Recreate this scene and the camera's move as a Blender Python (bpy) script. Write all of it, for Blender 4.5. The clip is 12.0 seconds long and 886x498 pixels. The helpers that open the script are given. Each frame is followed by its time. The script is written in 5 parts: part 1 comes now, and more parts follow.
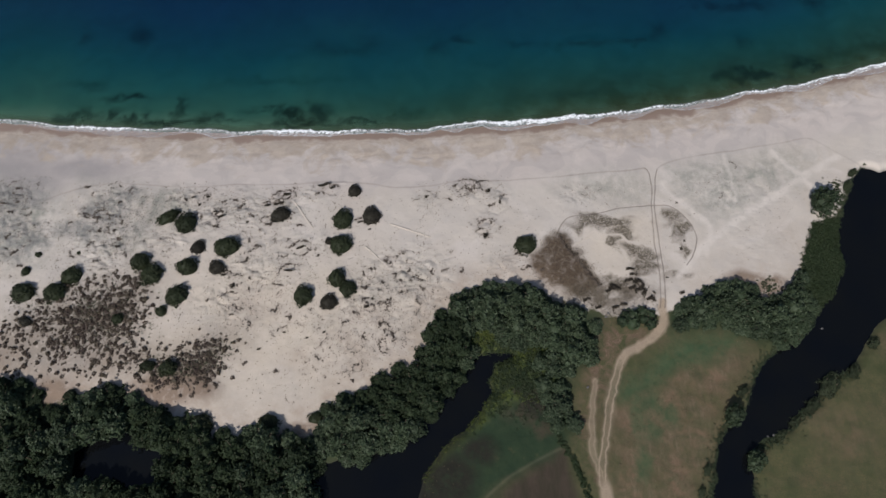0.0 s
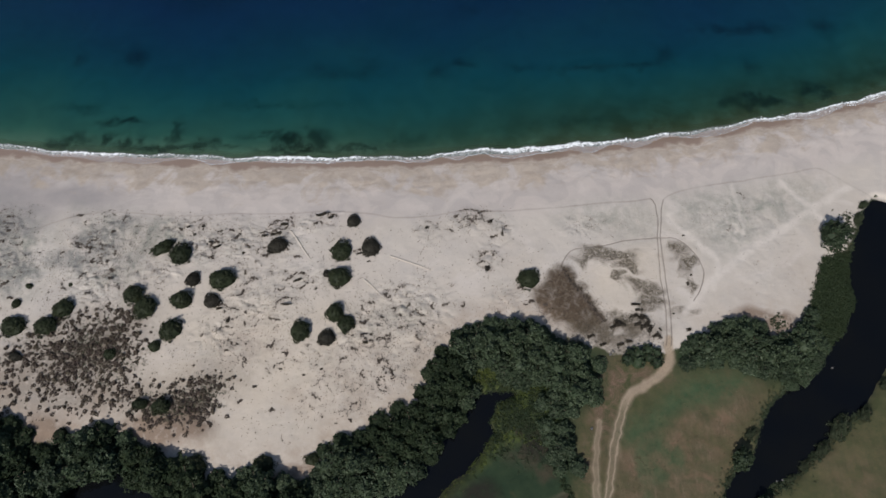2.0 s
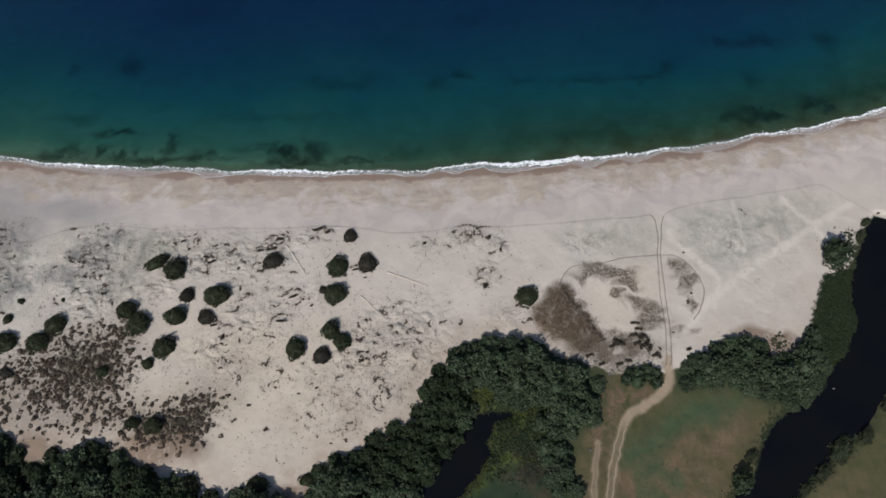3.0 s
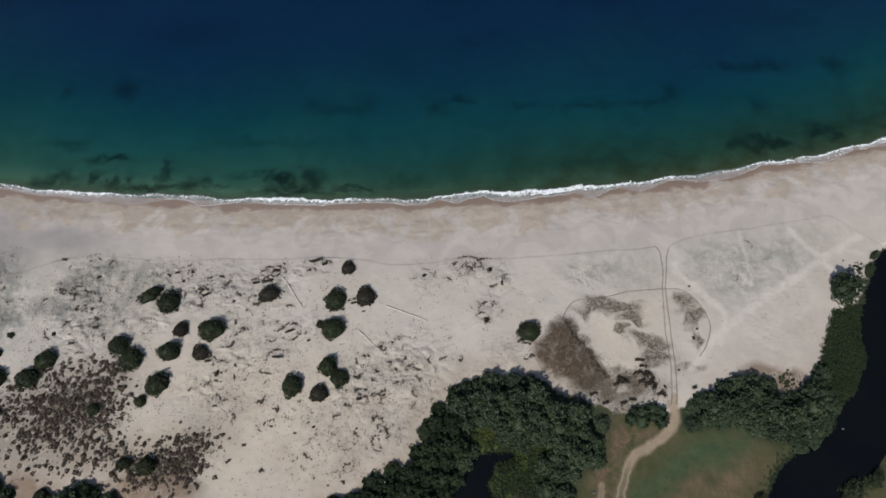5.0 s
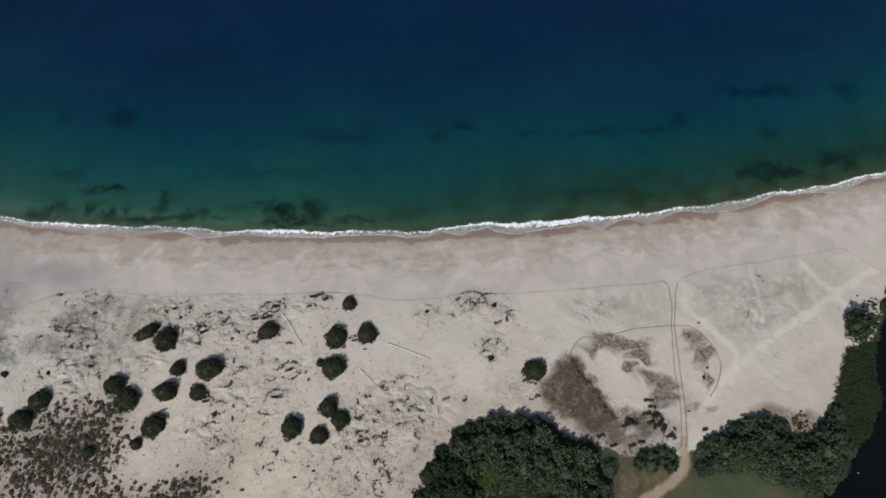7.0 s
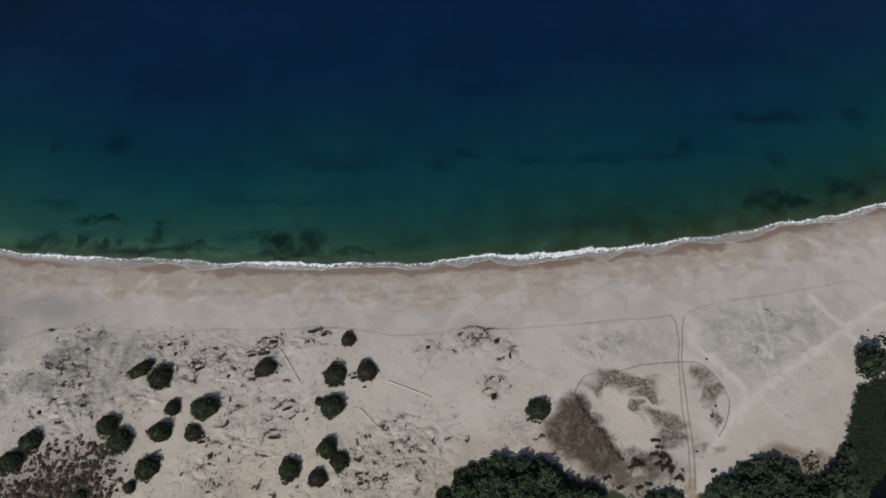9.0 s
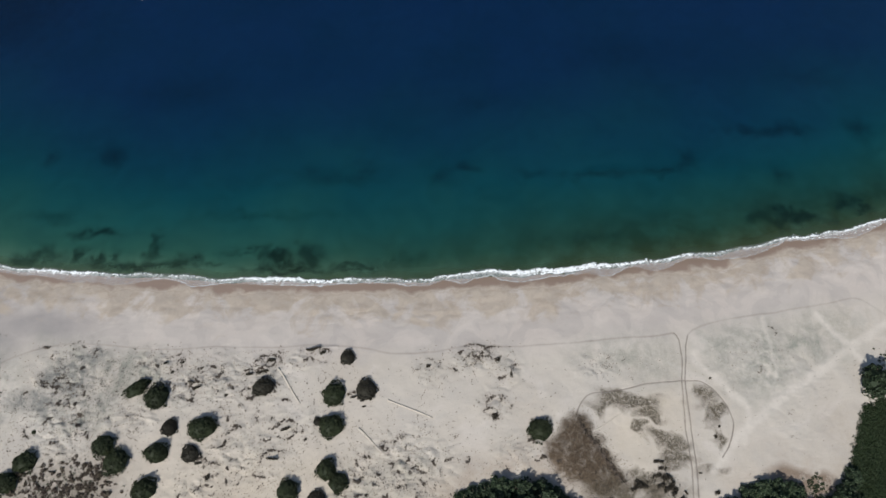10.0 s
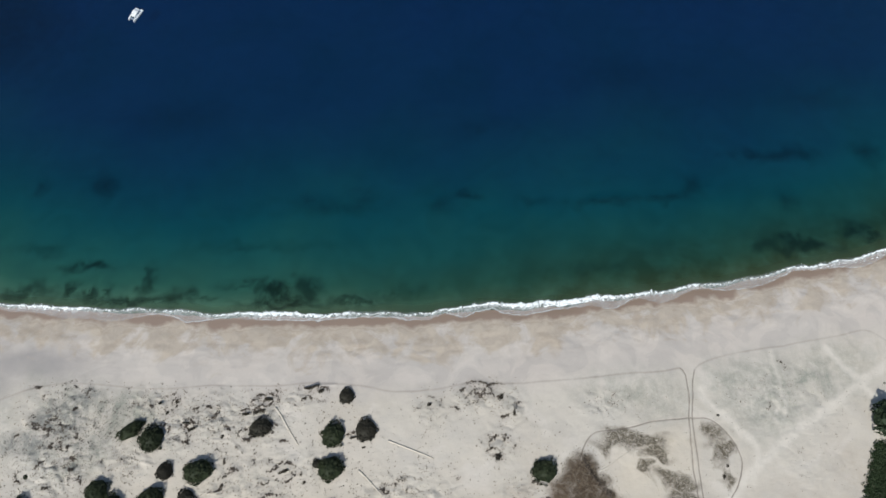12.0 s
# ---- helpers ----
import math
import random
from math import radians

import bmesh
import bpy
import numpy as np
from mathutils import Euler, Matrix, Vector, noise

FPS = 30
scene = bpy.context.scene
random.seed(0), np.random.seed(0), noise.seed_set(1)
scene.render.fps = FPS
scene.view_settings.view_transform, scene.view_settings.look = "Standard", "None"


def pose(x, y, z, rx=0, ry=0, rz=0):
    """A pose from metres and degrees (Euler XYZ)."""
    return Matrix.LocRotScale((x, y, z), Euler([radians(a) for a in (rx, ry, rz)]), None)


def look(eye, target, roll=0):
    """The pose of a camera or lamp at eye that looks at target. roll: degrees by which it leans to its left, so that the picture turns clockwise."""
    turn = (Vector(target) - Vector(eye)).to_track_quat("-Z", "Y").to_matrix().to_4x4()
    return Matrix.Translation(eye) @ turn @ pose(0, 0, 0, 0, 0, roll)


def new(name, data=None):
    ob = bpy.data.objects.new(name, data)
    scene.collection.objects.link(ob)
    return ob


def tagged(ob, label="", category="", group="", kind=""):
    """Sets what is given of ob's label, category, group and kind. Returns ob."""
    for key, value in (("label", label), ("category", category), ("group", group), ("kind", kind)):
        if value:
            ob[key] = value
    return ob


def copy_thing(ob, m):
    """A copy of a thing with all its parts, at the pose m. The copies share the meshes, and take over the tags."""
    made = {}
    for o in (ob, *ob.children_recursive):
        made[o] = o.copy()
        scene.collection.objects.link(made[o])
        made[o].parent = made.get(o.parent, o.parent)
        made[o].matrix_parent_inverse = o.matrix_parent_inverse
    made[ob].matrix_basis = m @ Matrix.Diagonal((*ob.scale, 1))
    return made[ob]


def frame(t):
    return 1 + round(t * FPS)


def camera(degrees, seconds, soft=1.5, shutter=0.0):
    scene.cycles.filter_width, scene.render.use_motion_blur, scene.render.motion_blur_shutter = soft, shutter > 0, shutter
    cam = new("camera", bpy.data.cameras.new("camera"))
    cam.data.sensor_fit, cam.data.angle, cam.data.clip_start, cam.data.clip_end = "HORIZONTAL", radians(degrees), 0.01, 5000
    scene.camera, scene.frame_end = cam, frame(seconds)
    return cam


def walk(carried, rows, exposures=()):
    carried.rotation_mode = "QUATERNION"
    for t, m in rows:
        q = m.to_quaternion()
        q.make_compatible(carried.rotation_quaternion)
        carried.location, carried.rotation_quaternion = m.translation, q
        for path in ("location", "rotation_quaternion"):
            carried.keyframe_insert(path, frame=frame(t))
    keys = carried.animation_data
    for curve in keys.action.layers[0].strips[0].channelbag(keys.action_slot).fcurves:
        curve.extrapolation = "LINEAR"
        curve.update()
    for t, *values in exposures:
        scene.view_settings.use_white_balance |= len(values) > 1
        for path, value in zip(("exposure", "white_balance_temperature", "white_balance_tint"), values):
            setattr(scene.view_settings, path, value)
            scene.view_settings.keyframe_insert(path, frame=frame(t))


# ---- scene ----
cam = camera(66.0, 12.0)
PATH = [
    (0, (0.000, 0.000, 150.064), (-0.256, 42.939, 59.764), -2.20),
    (0.5, (0.095, 2.191, 150.059), (-0.161, 45.130, 59.759), -2.20),
    (1, (0.261, 4.391, 150.109), (-0.045, 47.332, 59.809), -2.20),
    (1.5, (0.209, 6.704, 150.036), (-0.051, 49.543, 59.636), -2.00),
    (2, (0.129, 9.123, 150.021), (-0.184, 51.864, 59.621), -2.00),
    (2.5, (0.248, 11.420, 150.058), (0.178, 53.952, 59.558), -1.50),
    (3, (0.470, 13.598, 150.007), (0.353, 56.232, 59.557), -1.50),
    (5, (0.263, 22.293, 150.024), (0.342, 64.820, 59.524), -1.10),
    (5.5, (0.017, 24.607, 149.996), (0.146, 67.131, 59.496), -1.00),
    (6, (0.170, 26.916, 150.030), (0.149, 69.446, 59.530), -1.20),
    (6.5, (0.369, 28.998, 150.059), (0.152, 71.636, 59.559), -1.50),
    (7, (0.411, 31.289, 150.019), (0.041, 73.832, 59.519), -1.70),
    (9, (-0.221, 39.668, 149.846), (-0.286, 82.350, 59.396), -1.40),
    (9.5, (-0.240, 42.039, 149.792), (-0.311, 84.571, 59.292), -1.40),
    (10, (-0.542, 44.533, 149.846), (-0.421, 86.858, 59.246), -1.10),
    (10.5, (-0.845, 47.018, 149.961), (-0.377, 89.230, 59.311), -0.80),
    (11, (-0.927, 49.218, 149.987), (-0.363, 91.326, 59.287), -0.70),
    (11.5, (-1.066, 51.459, 149.979), (-0.454, 93.516, 59.229), -0.80),
    (12, (-0.793, 54.013, 150.109), (-0.444, 95.729, 59.209), -1.20),
]
walk(cam, [(t, look(eye, target, roll)) for t, eye, target, roll in PATH],
     [(0, -0.02, 6450, 11), (4.8, -0.09, 6480, 8), (7.2, -0.10, 6480, 7.5), (8.8, -0.39, 6550, 7), (9.0, -0.39, 6550, 7), (9.5, -0.10, 6500, 7), (10.0, 0.12, 6450, 6),
      (11.0, 0.20, 6400, 4), (12.0, 0.26, 6350, 3)])

# ---------------------------------------------------------------- world and sun
SUN_ELEVATION, SUN_AZIMUTH = 46.0, 207.0  # degrees; azimuth clockwise from +y
world = bpy.data.worlds.new("world")
scene.world = world
world.use_nodes = True
sky = world.node_tree.nodes.new("ShaderNodeTexSky")
sky.sky_type = "NISHITA"
sky.sun_disc = False
sky.sun_elevation = radians(SUN_ELEVATION)
sky.sun_rotation = radians(SUN_AZIMUTH)
sky.altitude = 10.0
world.node_tree.links.new(sky.outputs[0], world.node_tree.nodes["Background"].inputs[0])
world.node_tree.nodes["Background"].inputs[1].default_value = 0.084
sun = new("sun", bpy.data.lights.new("sun", "SUN"))
sun.data.energy, sun.data.angle, sun.data.color = 3.74, radians(0.5), (1.0, 0.955, 0.912)
_el, _az = radians(SUN_ELEVATION), radians(SUN_AZIMUTH)
SUN_DIR = Vector((math.sin(_az) * math.cos(_el), math.cos(_az) * math.cos(_el), math.sin(_el)))
sun.matrix_world = look(SUN_DIR * 400, (0, 0, 0))

# ---------------------------------------------------------------- plan, metres

WOOD_WEST = [
    (-106.1, 41.5), (-96.2, 41.7), (-91.5, 37.5), (-89.3, 33.2), (-85.6, 35.9), (-83, 38),
    (-79.3, 38.1), (-75.9, 39.5), (-69.4, 37.8), (-65.1, 33.6), (-58.7, 31.6), (-53.9, 32.1),
    (-49.9, 28.4), (-43.9, 28.5), (-39.3, 30.4), (-36.1, 27.7), (-30, 24.8), (-28.5, 20.3),
    (-27.4, 9.4), (-98, 11.5),
]
POND_WEST = [
    (-79.9, 25.8), (-77.2, 27.5), (-73.3, 29.2), (-67.9, 26.6), (-61.4, 23.5), (-62.6, 19.5),
    (-67.8, 18.5), (-74, 19.9), (-79.5, 20.6),
]
WOOD_MIDDLE = [
    (-26.8, 33), (-19, 37.2), (-11.6, 41.4), (-7.9, 43.3), (-3.8, 50.7), (-0, 56.4),
    (7.9, 60), (18.5, 61.1), (22.1, 57.7), (27, 54.8), (31.9, 53.2), (35.9, 52.4),
    (33.7, 48.7), (32.2, 41.6), (26.6, 39.9), (24.9, 35), (27.6, 28.9), (26.5, 25.6),
    (22.8, 26.3), (20.3, 35.1), (18.8, 42.1), (13.5, 46.8), (7.3, 48.3), (5.1, 41.9),
    (0.5, 34.5), (-5.1, 28.7), (-11.6, 24.3), (-18.6, 21.6), (-26.7, 22.7), (-29.8, 22.1),
    (-30.8, 24.9), (-28, 26.9),
]
WOOD_EAST = [
    (51.2, 52.1), (58.2, 56.4), (66.5, 59.4), (70.9, 58.4), (72, 54.8), (75.3, 55.1),
    (80.1, 59.2), (83.7, 60.2), (84.4, 52.3), (81.9, 49.5), (78.8, 45.1), (75, 43.4),
    (69.9, 45.8), (63, 48.8), (50.7, 48.9),
]
THICKET = [
    (39.7, 52.7), (46.5, 53), (48.1, 50.9), (45.9, 49.4), (39.9, 50.4),
]
RIVER_WEST_BANK = [
    (106.8, 89.2), (103.8, 86.2), (97.7, 75.5), (95.5, 67.9), (95.6, 63.4), (89.9, 55),
    (85.9, 50.9), (81, 45.7), (75.3, 43.2), (70, 39.5), (66.7, 33.3), (64.4, 28.4),
    (59.7, 26.2), (56.9, 21.6), (55.2, 15.9), (51.1, 7.3),
]
RIVER_EAST_BANK = [
    (60.8, 7), (61.3, 14.6), (62.2, 21.4), (69, 24.7), (74.8, 28.7), (81.1, 34),
    (88.7, 38.9), (94.3, 45.2), (101, 51.1), (113.7, 61.3), (134.3, 88.7), (117.1, 88.7),
    (110.4, 87.8),
]
CHANNEL = [
    (14.2, 44), (10.3, 42.8), (8.4, 37.7), (9.3, 35.1), (5.3, 31.3), (0.2, 26.9),
    (-3.5, 23.4), (-7.2, 17.8), (-9.6, 9.1), (-30.4, 9.7), (-29.8, 20.8), (-23.9, 21.5),
    (-17.9, 21.8), (-11.9, 24.9), (-5.2, 29.4), (0.5, 35.4), (2.5, 38.5), (5.2, 42.3),
    (9.8, 44.1),
]
INLAND = [
    (-125.9, 42.4), (-93.5, 39.5), (-68, 37.4), (-54.9, 32.7), (-49.6, 28.9), (-31.4, 29.5),
    (-24.3, 35.4), (-9.3, 42.5), (-1.4, 55.7), (8.1, 60.7), (20.1, 61.3), (27.5, 56.5),
    (36.3, 53.4), (48.4, 51.6), (51.9, 53.1), (67.4, 58.9), (72.5, 55.2), (82.2, 59.8),
    (89.8, 73.7), (96.1, 76.6), (103.6, 88.4), (111.4, 86.9), (162.1, 95.5), (120.7, -2),
    (-113.8, 4.8),
]
REED_BED = [
    (90.1, 74.4), (96.9, 75.1), (95.3, 67.5), (95.2, 63.1), (90.8, 56.1), (85.9, 53.4),
    (82.6, 58.5), (85.5, 65.7),
]
MARSH = [
    (6.8, 47.9), (13.8, 47.1), (21.3, 45.4), (20.2, 35.8), (16.6, 34.7), (13, 36),
    (10.3, 33), (3.4, 28.7), (8.2, 34.9), (10.8, 41.2), (7.1, 42.6),
]
MARSH_DRY = [
    (13.9, 39.8), (19.3, 37.1), (20.9, 30.2), (16.1, 28.6), (11.3, 29.9), (10.9, 33),
]
GREEN_SOUTH = [
    (6.3, 27.4), (12.5, 28.9), (19.8, 29.1), (23.4, 26.2), (19.2, 22.6), (11.8, 18.5),
    (5, 12.4), (-2.6, 11.5), (-7.2, 13.3), (0.1, 23.2),
]
FIELD = [
    (24, 22.8), (26.4, 8), (5.3, 8.6), (15.3, 18.1),
]
GREEN_ROAD = [
    (37.1, 35.2), (43.3, 39.8), (50.6, 45.7), (63.7, 47.3), (65.5, 45.1), (60, 41.9),
    (50.9, 39.8), (44.1, 36.9), (38, 33.3),
]
MEADOW = [
    (35.3, 31.6), (44, 36.3), (67.3, 45), (67.7, 42.5), (61.5, 33.8), (55.7, 24.9),
    (52.9, 18.1), (49.7, 7.3), (31.5, 7.8),
]
SOIL = [
    (34.6, 50.3), (41, 49.4), (48.4, 47.8), (40.2, 44.1), (36.3, 39), (31.1, 31.7),
    (28.7, 22.3), (29.8, 16.6), (28.1, 22.3), (30.1, 34.2), (32.9, 41.7),
]
RUT_A = [
    (51.4, 91.6), (52.4, 89.9), (52.1, 84.6), (51.1, 78.2), (50.5, 72.1), (50.5, 66),
    (50.1, 60.2), (49.2, 53.9),
]
RUT_B = [
    (54.6, 91.2), (53.6, 87.9), (52.3, 81.4), (51.7, 75.1), (51.7, 69), (51.4, 63.1),
    (51, 58.8), (50.3, 53.9),
]
LOOP = [
    (27.2, 72.9), (28.6, 76), (31.2, 78.2), (36.9, 78.8), (44, 80.1), (51.8, 80.6),
    (55.9, 80.1), (58.8, 77.2), (60.6, 73.2), (60.6, 70.2), (58.9, 66.5), (57.2, 64.3),
]
BEACH_TRACK = [
    (-100.4, 87.5), (-96.5, 89.5), (-91.2, 91.4), (-82.6, 92.1), (-65.1, 90.4), (-52.2, 90.8),
    (-37.8, 90.4), (-29.9, 90.8), (-19.1, 89.7), (-11.9, 88.2), (-3.3, 88.4), (5.3, 89.6),
    (16.7, 89.3), (31.1, 90.1), (39.8, 90.9), (47, 91), (51.4, 91.6),
]
BEACH_TRACK_EAST = [
    (54.6, 91.2), (57.1, 92.9), (64.9, 94.7), (75.3, 96.1), (87.3, 97.8), (95, 99),
    (101, 94.4), (108.1, 89.1),
]
TRAIL = [
    (54.6, 61.5), (63, 69.6), (73.1, 76.8), (81.7, 82), (89.2, 86.5), (95.7, 90.3), (100.7, 93.3),
]
TRAIL_CROSS = [
    (84.3, 95.7), (86, 93), (89.6, 88.2), (92.2, 84.2),
]
TRAIL_STEM = [
    (72.3, 94.5), (72.3, 92.7), (72.6, 84), (72.4, 80.7),
]
TRAIL_INNER = [
    (55.1, 86.9), (55.3, 85), (58.4, 81.6), (62.3, 76.9), (64, 74.7), (63.9, 70.9), (62.2, 67),
]
ROAD = [
    (49.9, 55.3), (49.6, 50.7), (47.1, 47.4), (42.9, 45.2), (39.4, 42.8), (37.2, 39),
    (35.5, 34), (33.5, 26.8), (31.9, 22.2), (31.3, 16.5), (32.1, 7.8),
]
ROAD_BRANCH = [
    (32.3, 37.4), (31.2, 33.5), (30.3, 29.3), (29.9, 23.4), (30.5, 19.4), (31.5, 15),
]
FIELD_PATH = [
    (24.1, 23.6), (17.9, 20.9), (11.7, 17.7), (6.8, 13.9),
]
HEDGE_LINE = [
    (23.1, 25.4), (25.5, 20.7), (26.9, 16.7), (28.5, 11.1),
]
HEATH = [
    (-112.2, 57.4), (-103.5, 54.4), (-96.9, 59.7), (-88.5, 64.4), (-79.5, 66.3), (-69.8, 64.8),
    (-69.4, 55.9), (-70.8, 50.5), (-63.2, 47.6), (-50.7, 50.9), (-47.3, 48.4), (-49.4, 44.5),
    (-53.1, 38.2), (-63.6, 41.1), (-81.5, 42.3), (-92.9, 42.3), (-108.3, 42.8),
]
HEATH_DENSE = [
    (-92.2, 56.7), (-85.1, 60.7), (-78.3, 63.3), (-72.3, 63.9), (-72.4, 56), (-76.4, 49.4),
    (-88.4, 51.1),
]
HEATH_SOUTH = [
    (-70.6, 45.2), (-60.3, 44.8), (-51.1, 48.5), (-51.2, 43.2), (-54.4, 38.2), (-64.6, 39.8),
]
DRY_SCRUB = [
    (27.2, 74), (24.4, 71.4), (22.5, 68.9), (21.6, 65.8), (21.6, 63.1), (23.9, 61.3), (27, 59.6), (30.1, 57.3),
    (33.5, 58.2), (36.6, 60.3), (34, 63.9), (31.9, 68.7), (28.6, 73.7),
]
CRUST_WEST = [
    (-125.3, 94.8), (-109.1, 94.2), (-99.3, 88.8), (-91.8, 80.4), (-94.7, 74.3), (-99.2, 70),
    (-117.3, 66.2),
]
CRUST_MID = [
    (-91.2, 91.8), (-79.6, 91.3), (-74.7, 87.8), (-76.5, 76.7), (-89, 80.3),
]
CRUST_EAST = [
    (57.8, 91), (73.4, 93.8), (89.9, 96.3), (94.8, 93), (88.9, 86.5), (79.5, 82.8),
    (69.7, 76), (63.1, 77.8), (58.6, 83.6),
]
CRUST_LEFT = [
    (28.7, 87.2), (39.6, 89.7), (50.9, 88.3), (50.8, 83.1), (44.3, 82.5), (31.9, 84.6),
]
SAND_LIPS = [  # low wind-cut ridges between the bushes
    [(-50.5, 78.9), (-46.6, 78.8), (-43.7, 76.1)],
    [(-72.1, 75.3), (-67.3, 75.5), (-62.2, 74.1)],
    [(-58.4, 84.6), (-56.4, 82.3)],
    [(-51.1, 68.1), (-48.6, 68.3), (-46.2, 67.1)],
    [(-24.7, 90.2), (-28.7, 90.0), (-31.6, 89.5)],
]
CREAM_SAND = [
    (-75, 46), (-62, 66), (-40, 70), (-18, 64), (-2, 60), (-8, 44), (-30, 34), (-52, 34),
]
LOG_ENDS = [
    (-37.6, 85.6), (-32.1, 77.4), (-13, 77.8), (-3.4, 73.7), (-19.2, 72), (-14.2, 66.8),
    (30.9, 70.2), (37.4, 73.9),
]
BUSHES_UPPER = [
    (-67.6, 81.9, 5.6, 0.55), (-63.0, 80.0, 5.9, 0.86), (-59.2, 73.1, 3.9, 0.93), (-52.2, 73.1, 6.3, 0.74),
    (-72.4, 69.6, 4.9, 0.94), (-69.1, 66.4, 5.7, 0.9), (-61.0, 68.2, 5.4, 0.75), (-54.0, 67.6, 4.3, 0.88),
    (-62.5, 60.7, 5.3, 1.1), (-88.4, 66.7, 5.4, 0.8), (-99.1, 62.9, 5.7, 0.86), (-91.4, 62.6, 5.4, 0.85),
    (-100.0, 68.3, 2.5, 0.89), (-65.7, 56.9, 2.9, 0.91), (-39.9, 81.7, 5.6, 0.65), (-24.5, 79.8, 5.6, 0.9),
    (-17.4, 80.5, 5.0, 1.0), (-24.8, 72.9, 5.5, 0.9), (-21.9, 87.8, 3.7, 0.92), (-32.9, 59.8, 5.0, 0.95),
]
BUSHES_LOWER = [
    (-25.4, 64.0, 4.5, 1.0), (-22.8, 61.3, 4.5, 1.06), (-27.0, 58.0, 4.5, 0.82), (19.7, 71.2, 5.7, 0.86),
    (-75.6, 55.3, 2.9, 0.91), (-66.7, 43.9, 3.8, 0.6), (-61.9, 43.3, 4.6, 0.72), (-27.8, 73.6, 2.2, 0.88),
    (-98.0, 72.5, 1.8, 0.77), (-97.0, 55.5, 3.4, 0.69), (-88.4, 72.6, 1.1, 1.0), (-53.8, 30.6, 5.9, 0.96),
    (-39.0, 30.5, 4.9, 0.95), (-83.3, 38.0, 3.5, 0.79), (-96.7, 39.4, 5.0, 0.75), (-28.9, 31.6, 3.7, 0.67),
]
BUSHES = BUSHES_UPPER + BUSHES_LOWER
# beds on the sea floor: x, y, half width, half depth, thickness
SEAGRASS_INSHORE = [
    (-84.7, 121.4, 3.4, 1.3, 1.0), (-89.6, 120.7, 2.4, 0.8, 0.7), (-70.5, 117.3, 1.2, 2.7, 0.75), (-89.5, 114.4, 1.3, 2.1, 0.8),
    (-84.0, 114.0, 1.0, 2.0, 0.8), (-80.1, 114.7, 1.1, 2.2, 0.7), (-64.6, 113.0, 2.4, 2.3, 0.75), (-60.6, 113.8, 1.7, 1.7, 0.65),
    (-39.9, 114.2, 3.3, 2.3, 1.0), (-48.1, 116.3, 5.4, 0.8, 0.5), (-32.5, 113.7, 2.8, 2.4, 0.8), (-38.3, 110.8, 8.0, 1.2, 0.9),
    (-55.7, 111.8, 2.2, 0.9, 0.5), (-98.5, 114.6, 5.0, 1.8, 0.7), (-74.0, 112.0, 12.0, 1.1, 0.75), (-22.0, 110.0, 6.0, 1.0, 0.7),
]
SEAGRASS_MIDDLE = [
    (-27.3, 135.8, 10.6, 1.6, 0.5), (-34.5, 138.1, 6.4, 1.3, 0.4), (-19.6, 138.0, 2.8, 1.3, 0.5), (-1.1, 135.8, 3.5, 2.2, 0.5),
    (6.5, 138.4, 3.6, 1.0, 0.9), (23.7, 136.6, 3.9, 0.9, 0.7), (42.1, 135.7, 8.8, 1.0, 0.95), (56.4, 136.3, 5.4, 0.9, 0.8),
    (62.9, 139.4, 2.4, 3.0, 0.85), (86.1, 147.9, 8.7, 1.5, 0.95), (94.1, 147.6, 3.2, 1.7, 0.8), (111.0, 147.9, 3.5, 2.8, 0.7),
    (-86.1, 144.2, 3.5, 2.9, 0.8), (-102.7, 144.3, 1.5, 1.3, 0.8), (-46.2, 124.7, 15.2, 0.9, 0.3), (-97.4, 126.3, 5.6, 1.2, 0.35),
]
SEAGRASS_FAR = [
    (86.8, 121.3, 6.2, 1.7, 0.95), (78.7, 121.5, 2.7, 1.5, 0.7), (100.2, 125.0, 2.8, 1.6, 0.9), (103.6, 122.3, 2.4, 1.0, 0.8),
    (86.4, 133.8, 2.1, 1.8, 0.6), (34.3, 117.0, 6.7, 1.4, 0.3), (50.3, 174.7, 15.4, 5.8, 0.35), (10.7, 159.2, 8.9, 1.8, 0.35),
    (-126.0, 198.8, 16.0, 17.0, 1.0), (-72.5, 165.6, 12.2, 3.8, 0.3), (-11.7, 112.0, 8.0, 1.1, 0.3), (100.8, 165.3, 9.0, 2.6, 0.4),
]
SEAGRASS = SEAGRASS_INSHORE + SEAGRASS_MIDDLE + SEAGRASS_FAR
BANK_TREES = [
    (92.7, 79.2, 8.5), (100.9, 84.5, 4.2), (103.2, 88.2, 3.4), (60.6, 28.7, 5.5), (63.5, 19.3, 5.3),
    (83.3, 34.7, 7.3), (78.5, 30.5, 4.8), (74.1, 27.4, 3.6), (89.4, 37.6, 4.4), (95.5, 43.8, 3.7),
    (63.9, 34.1, 3.6), (57.4, 24.7, 2.4), (53.1, 17.9, 3.0), (51.1, 13.6, 2.7),
    (70.5, 24.8, 2.8),
]
BOAT = (-88.1, 197.7), (-85.4, 201.8)
STONES = [(85.4, 48.0), (67.6, 24.3), (68.9, 24.6), (30.4, 36.0), (37.1, 52.9), (36.5, 52.1)]
